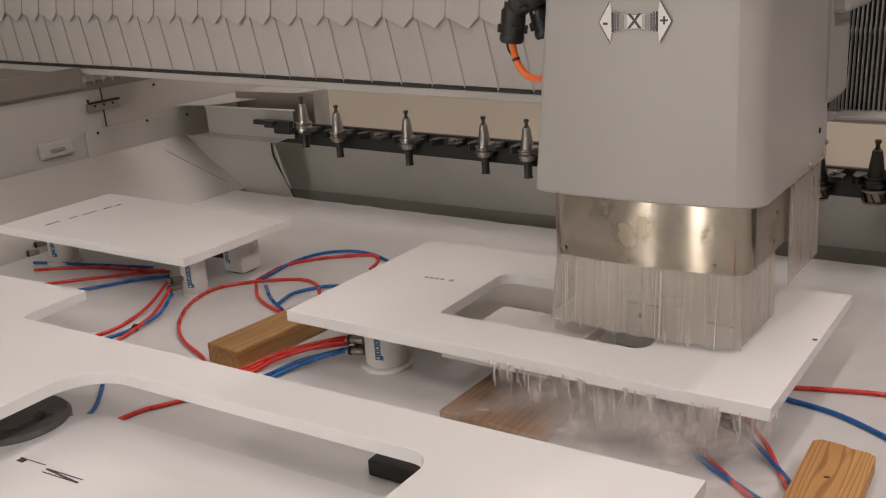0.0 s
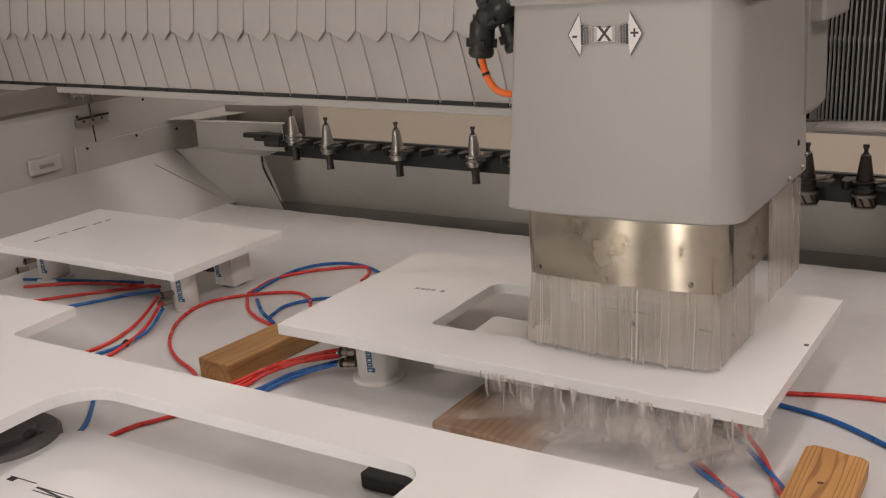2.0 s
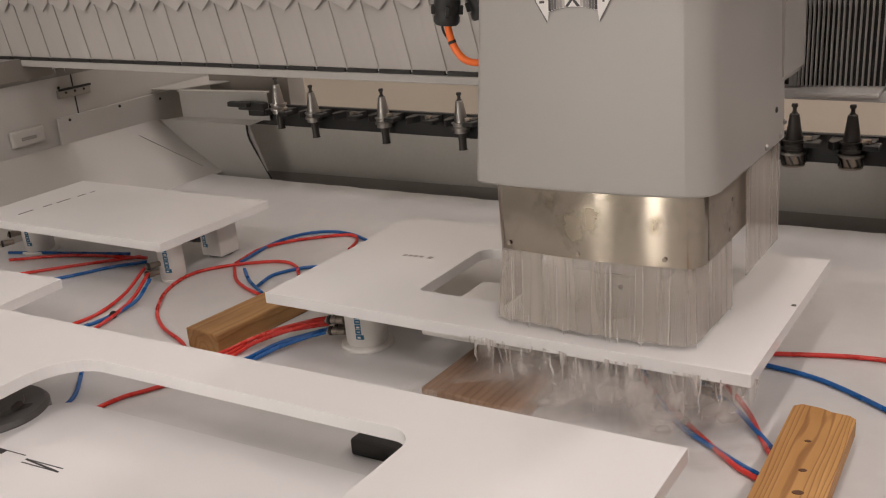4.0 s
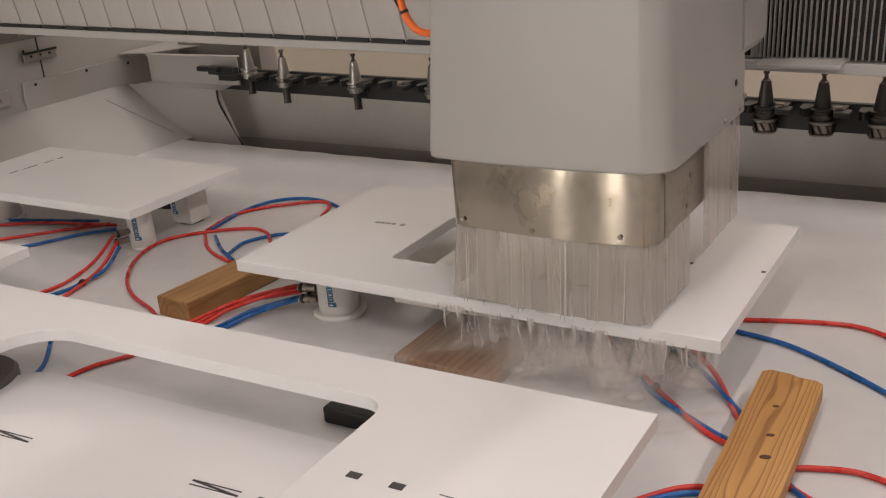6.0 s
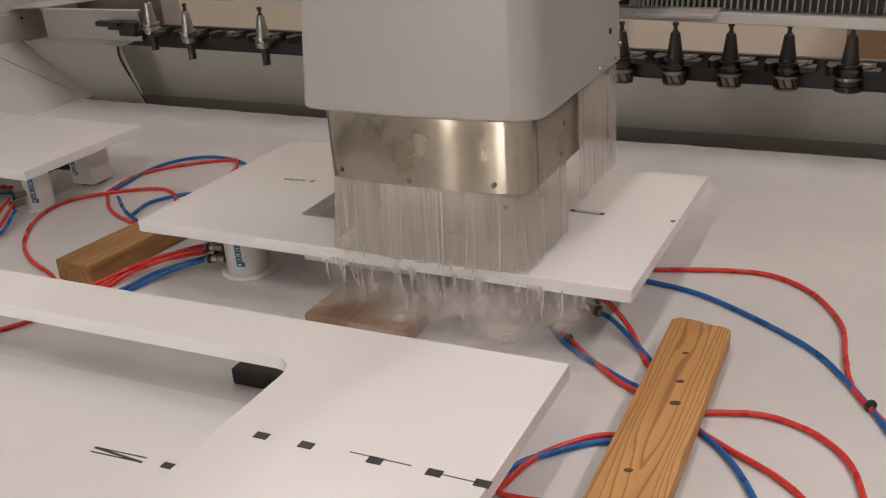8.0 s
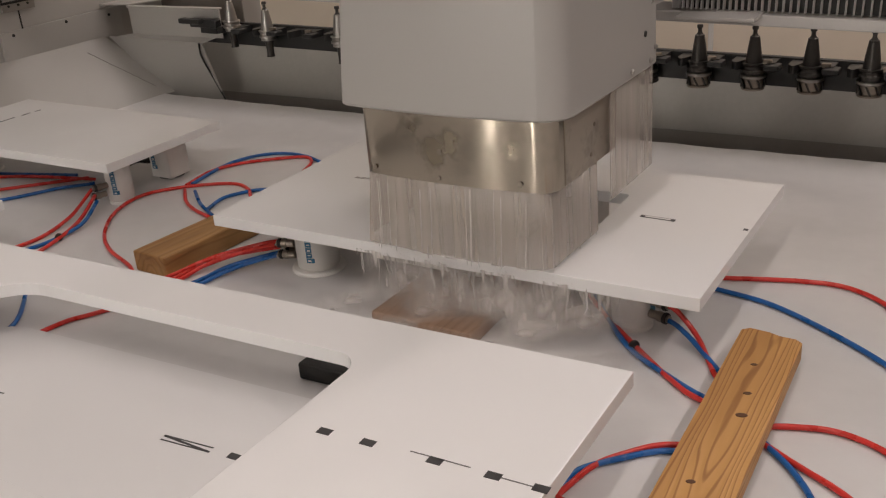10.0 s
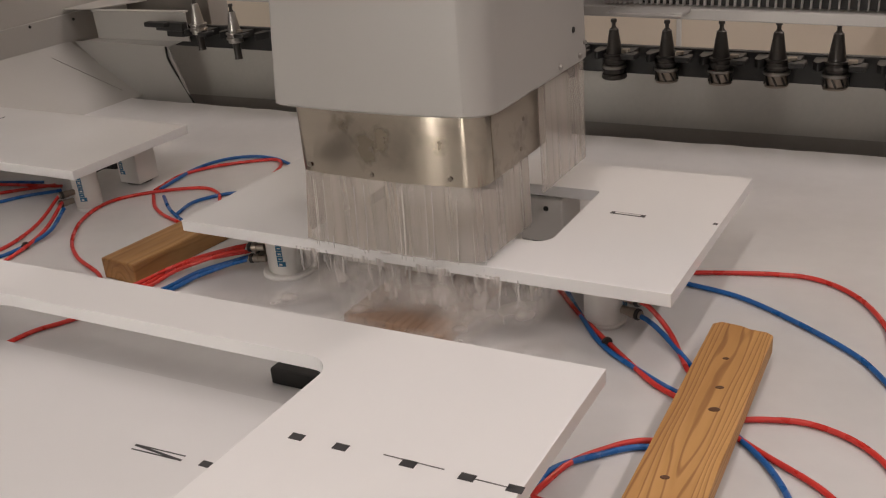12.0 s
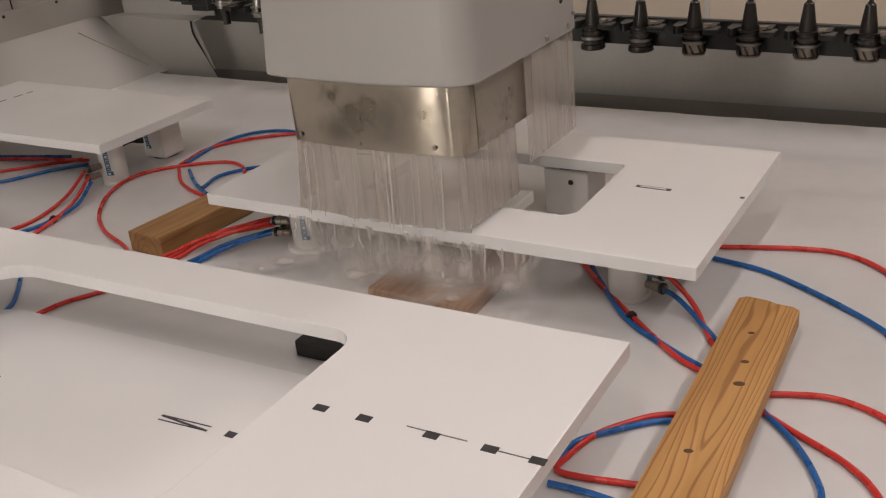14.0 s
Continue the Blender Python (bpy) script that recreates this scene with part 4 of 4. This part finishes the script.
    for side in (-1, 1):
        for k in range(6):
            x = 0.154 + side * (0.0395 - 0.0048 * k)
            hh = 0.0165 - 0.0011 * k
            part("bar", box(x - 0.0022, x + 0.0022, -0.033 - hh, -0.033 + hh, 0.0006, 0.001, 0), (M_INK, M_GREYINK, M_GREYINK, M_MIDINK, M_MIDINK, M_PALEINK)[k], sg)
    rim = part("outline", prism([(0.154 + (x - 0.154) * 1.035, -0.033 + (y + 0.033) * 1.07) for x, y in SIGN], -0.0003, 0.0002, 0), M_GREYINK, sg, "thin dark outline")
    for txt, x, s in (("X", 0.154, 0.034), ("-", 0.101, 0.030), ("+", 0.206, 0.026)):
        cu = bpy.data.curves.new("letter", "FONT")
        cu.body, cu.size, cu.align_x, cu.align_y, cu.extrude, cu.offset = txt, s, "CENTER", "CENTER", 0.0003, 0.0006
        tmp = bpy.data.objects.new("tmp", cu)
        me = bpy.data.meshes.new_from_object(tmp)
        bpy.data.objects.remove(tmp)
        me.materials.append(M_INK)
        lo = new("letter", me)
        lo.parent = sg
        lo.matrix_basis = pose(x, -0.033, 0.0008)
    # plug connectors at the flank
    def gland(x, y, z, ry, r=0.021, ln=0.055):
        g = part("cable_gland", lathe([(r * 0.86, 0), (r, 0.005), (r, 0.014), (r * 0.93, 0.016), (r * 0.93, 0.030), (r, 0.032), (r, ln), (r * 0.8, ln + 0.006), (r * 0.8, ln + 0.016)], 12), M_BLACK, th, "black ribbed elbow plug", True)
        g.matrix_basis = pose(x, y, z, 0, ry, 0)
        for k in range(4):
            a = k * math.tau / 4 + 0.6
            part("lug", box(-0.005, 0.005, -0.004, 0.004, 0.018, 0.034, 0.0015), M_BLACK, g).matrix_basis = pose(r * math.cos(a), r * math.sin(a), 0, 0, 0, math.degrees(a))
    for x, y, z, ry, r, ln in ((-0.127, 0.05, 0.680, 8, 0.0235, 0.060), (-0.116, 0.05, 0.745, 62, 0.024, 0.060), (-0.070, 0.085, 0.685, -14, 0.021, 0.070), (-0.126, 0.06, 0.778, 75, 0.019, 0.050), (-0.085, 0.10, 0.752, 20, 0.021, 0.05), (-0.070, 0.07, 0.80, 70, 0.02, 0.05)):
        gland(x, y, z, ry, r, ln)
    for x, z in ((-0.075, 0.772), (-0.072, 0.735)):
        part("screw", lathe([(0.0035, 0), (0.0035, 0.002), (0.002, 0.003)], 8), M_CHROME, th).matrix_basis = pose(x, 0.045, z, 90, 0, 0)
    cable = spline([(-0.125, 0.05, 0.69), (-0.122, 0.05, 0.66), (-0.110, 0.05, 0.632), (-0.085, 0.05, 0.614), (-0.03, 0.05, 0.612)], 8)
    oc = part("orange_cable", tube(cable, 0.0066), M_ORANGE, th, "orange power cable", True)
    part("tie", tube([Vector((-0.1195, 0.05, 0.651)), Vector((-0.1175, 0.05, 0.646))], 0.0074), M_RUBBER, oc, "black cable tie")
    part("wire", tube(spline([(-0.137, 0.05, 0.69), (-0.135, 0.05, 0.668), (-0.124, 0.05, 0.652)], 6), 0.0022, 7), M_BLACK, oc, "thin dark lead", True)
    return th


HEAD = head()


# ------------------------------------------------------------ gantry bridge with bellows
def bridge():
    th = thing("gantry_bridge", "pale gantry bridge beam spanning the machine", "gantry")
    part("bottom_rail", box(-3.3, 3.3, 0.0, 0.10, 0.455, 0.478, 0.003), M_PANEL, th, "pale bottom rail")
    part("beam", box(-3.3, 3.3, 0.13, 0.32, 0.50, 1.05, 0.004), M_PANEL, th)
    return th


BRIDGE = bridge()


def fold(pitch, name="fold"):
    """One pleat of the bellows: a shallow pointed front with a sloping roof."""
    own = bmesh.new()
    z0, z1, z2 = 0.482, 0.655, 0.90
    xs = ((0.0, 0.0055, 0.030), (pitch * 0.70, 0.0, 0.0), (pitch * 0.985, 0.001, 0.030))
    def rows_of(levels):
        rows = [[own.verts.new((x + dx, y + dy, z + zig * up)) for x, y, up in xs] for dx, dy, z, zig in levels]
        for r0, r1 in zip(rows, rows[1:]):
            for k in range(len(xs) - 1):
                own.faces.new((r0[k], r0[k + 1], r1[k + 1], r1[k]))
    rows_of(((0.05, 0.004, z0, 0.0), (0.0, 0.006, z1 + 0.004, 1.0)))
    rows_of(((0.0, -0.007, z1 - 0.010, 1.0), (0.0, -0.006, z1 - 0.002, 1.0), (0.0, 0.03, z2, 0.0)))
    g = bmesh.ops.extrude_face_region(own, geom=own.faces[:])
    bmesh.ops.translate(own, verts=[v for v in g["geom"] if isinstance(v, bmesh.types.BMVert)], vec=(0, 0.002, 0))
    return own


LEFT_FOLDS, RIGHT_FOLDS = [], []


def bellows():
    left = thing("bellows", "white pleated bellows cover along the gantry", "bellows")
    right = thing("bellows", "grey tightly pleated bellows cover along the gantry", "bellows")
    for k in range(28):
        f = part("pleat", fold(0.112), M_BELLOW, left)
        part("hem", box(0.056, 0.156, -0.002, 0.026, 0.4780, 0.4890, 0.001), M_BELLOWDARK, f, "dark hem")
        LEFT_FOLDS.append(f)
    # dark sheets stand in for the shade deep between the pleats
    part("pleat_gap_shade", box(-3.2, 0.45, 0.048, 0.055, 0.486, 0.94, 0), M_BELLOWDARK, left, "dark sheet standing in for shade between the pleats")
    part("pleat_gap_shade", box(0.75, 3.2, 0.022, 0.028, 0.482, 0.95, 0), M_BELLOWDARK, right, "dark sheet standing in for shade between the pleats")
    for k in range(62):
        own = bmesh.new()
        rows = [[own.verts.new((x, y + yo, z)) for x, y in ((0.0, 0.05), (0.0025, 0.002), (0.005, 0.05))] for yo, z in ((0.0, 0.482), (0.0, 0.64), (-0.006, 0.655), (0.0, 0.665), (0.015, 0.95))]
        for r0, r1 in zip(rows, rows[1:]):
            for q in range(2):
                own.faces.new((r0[q], r0[q + 1], r1[q + 1], r1[q]))
        own.faces.new([r[0] for r in rows] + [r[2] for r in rows[::-1]])
        own.faces.new(rows[0])
        own.faces.new(rows[-1])
        RIGHT_FOLDS.append(part("pleat", own, M_STICKER, right))
    return left, right


BELLOWS_L, BELLOWS_R = bellows()


# ------------------------------------------------------------ water
def water_curtain():
    th = thing("water_curtain", "milky water running off the slab edge below the head", "water")
    rng = random.Random(7)
    for k in range(36):
        x = rng.uniform(-0.07, 0.40)
        top = HT - SLAB + rng.uniform(-0.002, 0.006)
        ln = rng.uniform(0.02, 0.10) * (1.1 - abs(x - 0.18) * 1.5)
        y = rng.uniform(-0.008, 0.03) if k % 3 else rng.uniform(0.0, 0.20)
        lean = rng.uniform(-0.10, 0.28)
        p = [Vector((x + lean * ln * u * u + rng.uniform(-0.002, 0.002), y - 0.004 * u, top - ln * u)) for u in (0, 0.3, 0.6, 0.85, 1.0)]
        pp = spline(p, 4)
        r0 = rng.uniform(0.0005, 0.0017)
        radii = [r0 * (1.25 - 0.8 * i / len(pp) + 0.35 * math.sin(1.7 * i + k)) for i in range(len(pp))]
        part("water_strand", tube(pp, radii, 6), M_WATER, th, "", True)
    # sheets clinging to the slab's edge and breaking into fingers
    for k in range(11):
        own = bmesh.new()
        x0, wd = -0.075 + 0.044 * k + rng.uniform(-0.008, 0.008), rng.uniform(0.06, 0.10)
        yy, cols, rows = (-0.004, 0.02, 0.06)[k % 3], 18, []
        ph, deep = rng.uniform(0, 6), rng.uniform(0.045, 0.10)
        reach = [deep * (0.72 + 0.22 * math.sin(0.55 * c + ph) + 0.10 * math.sin(1.7 * c + 2 * ph)) for c in range(cols)]
        for r in range(8):
            u = r / 7
            row = []
            for c in range(cols):
                e = math.sin(math.pi * c / (cols - 1)) ** 0.5
                drop = reach[c] * e + 0.002
                row.append(own.verts.new((x0 + wd * c / (cols - 1) + 0.0012 * math.sin(7 * u + c), yy + 0.002 * math.sin(c * 0.9 + k), HT - 0.016 - u * (drop + 0.008))))
            rows.append(row)
        for ra, rb in zip(rows, rows[1:]):
            for c in range(cols - 1):
                own.faces.new((ra[c], ra[c + 1], rb[c + 1], rb[c]))
        g = bmesh.ops.extrude_face_region(own, geom=own.faces[:])
        bmesh.ops.translate(own, verts=[v for v in g["geom"] if isinstance(v, bmesh.types.BMVert)], vec=(0, 0.0012, 0))
        part("water_sheet", own, M_VEIL, th, "", True)
    return th


def veil(w, bow, h):
    """One bowed veil of spray; w across, h high."""
    own = bmesh.new()
    rows = [[own.verts.new((w * (c / 8 - 0.5), -bow * math.cos(math.pi * (c / 8 - 0.5)) * math.cos(math.pi * (r / 5 - 0.5)), h * (r / 5 - 0.5))) for c in range(9)] for r in range(6)]
    for ra, rb in zip(rows, rows[1:]):
        for c in range(8):
            own.faces.new((ra[c], ra[c + 1], rb[c + 1], rb[c]))
    return own


PUFFS = []


def spray(th):
    """Spray over the board and the bed, and splashes from the slab's front edge."""
    rng = random.Random(41)
    for x, y, z, w, h in ((-0.02, 0.05, 0.040, 0.26, 0.10), (0.10, -0.01, 0.045, 0.26, 0.11), (0.20, 0.03, 0.050, 0.30, 0.12), (0.30, -0.02, 0.040, 0.26, 0.10), (0.38, 0.04, 0.050, 0.24, 0.12),
                          (0.08, -0.07, 0.022, 0.36, 0.06), (0.24, -0.09, 0.022, 0.40, 0.06), (-0.10, -0.02, 0.022, 0.30, 0.06), (0.42, -0.05, 0.022, 0.30, 0.06), (0.0, 0.16, 0.04, 0.34, 0.09), (0.26, 0.15, 0.04, 0.34, 0.09)):
        for q in (-1, 0, 1):
            k = 1.0 - 0.25 * abs(q)
            p = part("spray_puff", veil(w * k, 0.012, h * k), M_MIST, th, "pale fine spray", True)
            PUFFS.append((p, x, y + 0.025 * q, z, rng.uniform(0, 6), rng.uniform(0.006, 0.016)))
    for x, y, z, w, h in ((0.04, -0.012, 0.080, 0.22, 0.13), (0.14, -0.016, 0.074, 0.24, 0.15), (0.24, -0.014, 0.072, 0.26, 0.15), (0.32, -0.018, 0.076, 0.22, 0.14), (0.16, 0.03, 0.070, 0.26, 0.14), (0.28, 0.04, 0.070, 0.26, 0.14)):
        for q in (-1, 1):
            p = part("splash", veil(w, 0.005, h), M_SPLASH, th, "streaky splashing water", True)
            PUFFS.append((p, x, y + 0.009 * q, z, rng.uniform(0, 6), rng.uniform(0.003, 0.008)))


WATER = water_curtain()
spray(WATER)

DROPS = []


def falling_drops():
    rng = random.Random(23)
    for k in range(16):
        ln = rng.uniform(0.008, 0.022)
        d = part("falling_drop", tube([Vector((0, 0, 0)), Vector((0, 0, -ln * 0.6)), Vector((0, 0, -ln))], [0.0006, 0.0022, 0.0012], 6), M_WATER, WATER, "", True)
        DROPS.append((d, rng.uniform(-0.05, 0.36), rng.uniform(-0.008, 0.05), rng.uniform(0.0, 0.5), rng.uniform(0.40, 0.6)))


falling_drops()


# ------------------------------------------------------------ what moves
HEAD_WAY = [(0, 0.588, 0.172), (0.5, 0.588, 0.156), (1, 0.588, 0.141), (1.5, 0.588, 0.124), (2, 0.588, 0.107), (2.5, 0.587, 0.091), (3, 0.587, 0.075), (3.2, 0.588, 0.068),
            (4.2, 0.589, 0.035), (5, 0.590, 0.009), (5.5, 0.588, -0.004), (6, 0.581, -0.010), (6.5, 0.571, -0.013), (7, 0.555, -0.015), (7.5, 0.538, -0.015), (8.5, 0.502, -0.015),
            (10, 0.446, -0.015), (10.5, 0.428, -0.015), (11, 0.410, -0.015), (11.5, 0.390, -0.015), (12, 0.372, -0.015), (12.5, 0.354, -0.015), (13, 0.334, -0.015), (13.5, 0.316, -0.015), (14, 0.296, -0.015)]
BRIDGE_Y = 0.66


def motions():
    walk(HEAD, [(t, pose(x, y, 0)) for t, x, y in HEAD_WAY])
    for ob in (BRIDGE, BELLOWS_L, BELLOWS_R):
        walk(ob, [(t, pose(0, y + BRIDGE_Y, 0.003, 0, 1.5, 0)) for t, x, y in HEAD_WAY])
    n = len(LEFT_FOLDS)
    for k, f in enumerate(LEFT_FOLDS):
        walk(f, [(t, pose(-2.5 + (x - 0.06 + 2.5) * k / n, 0, 0)) for t, x, y in HEAD_WAY])
    n = len(RIGHT_FOLDS)
    for k, f in enumerate(RIGHT_FOLDS):
        walk(f, [(t, pose(x + 0.30 + (1.66 - x - 0.30) * (k / n) ** 1.25, 0, 0)) for t, x, y in HEAD_WAY])
    for d, x, y, start, beat in DROPS:
        rows, t = [(0, pose(x, y, 0.10))], start + 0.1
        while t < 13.3:
            rows += [(t, pose(x, y, 0.112)), (t + beat * 0.5, pose(x, y, 0.085)), (t + beat - 0.07, pose(x, y, 0.026))]
            t += beat
        walk(d, rows + [(14, pose(x, y, 0.06))])
    for p, x, y, z, ph, amp in PUFFS:
        walk(p, [(0.5 * k, pose(x + amp * math.sin(1.9 * k + ph), y + 0.4 * amp * math.cos(1.3 * k + ph), z + 0.3 * amp * math.sin(2.7 * k + ph), 0, 0, 28)) for k in range(29)])
    walk(WATER, [(t, pose(x, 0, 0)) for t, x, y in HEAD_WAY])


motions()
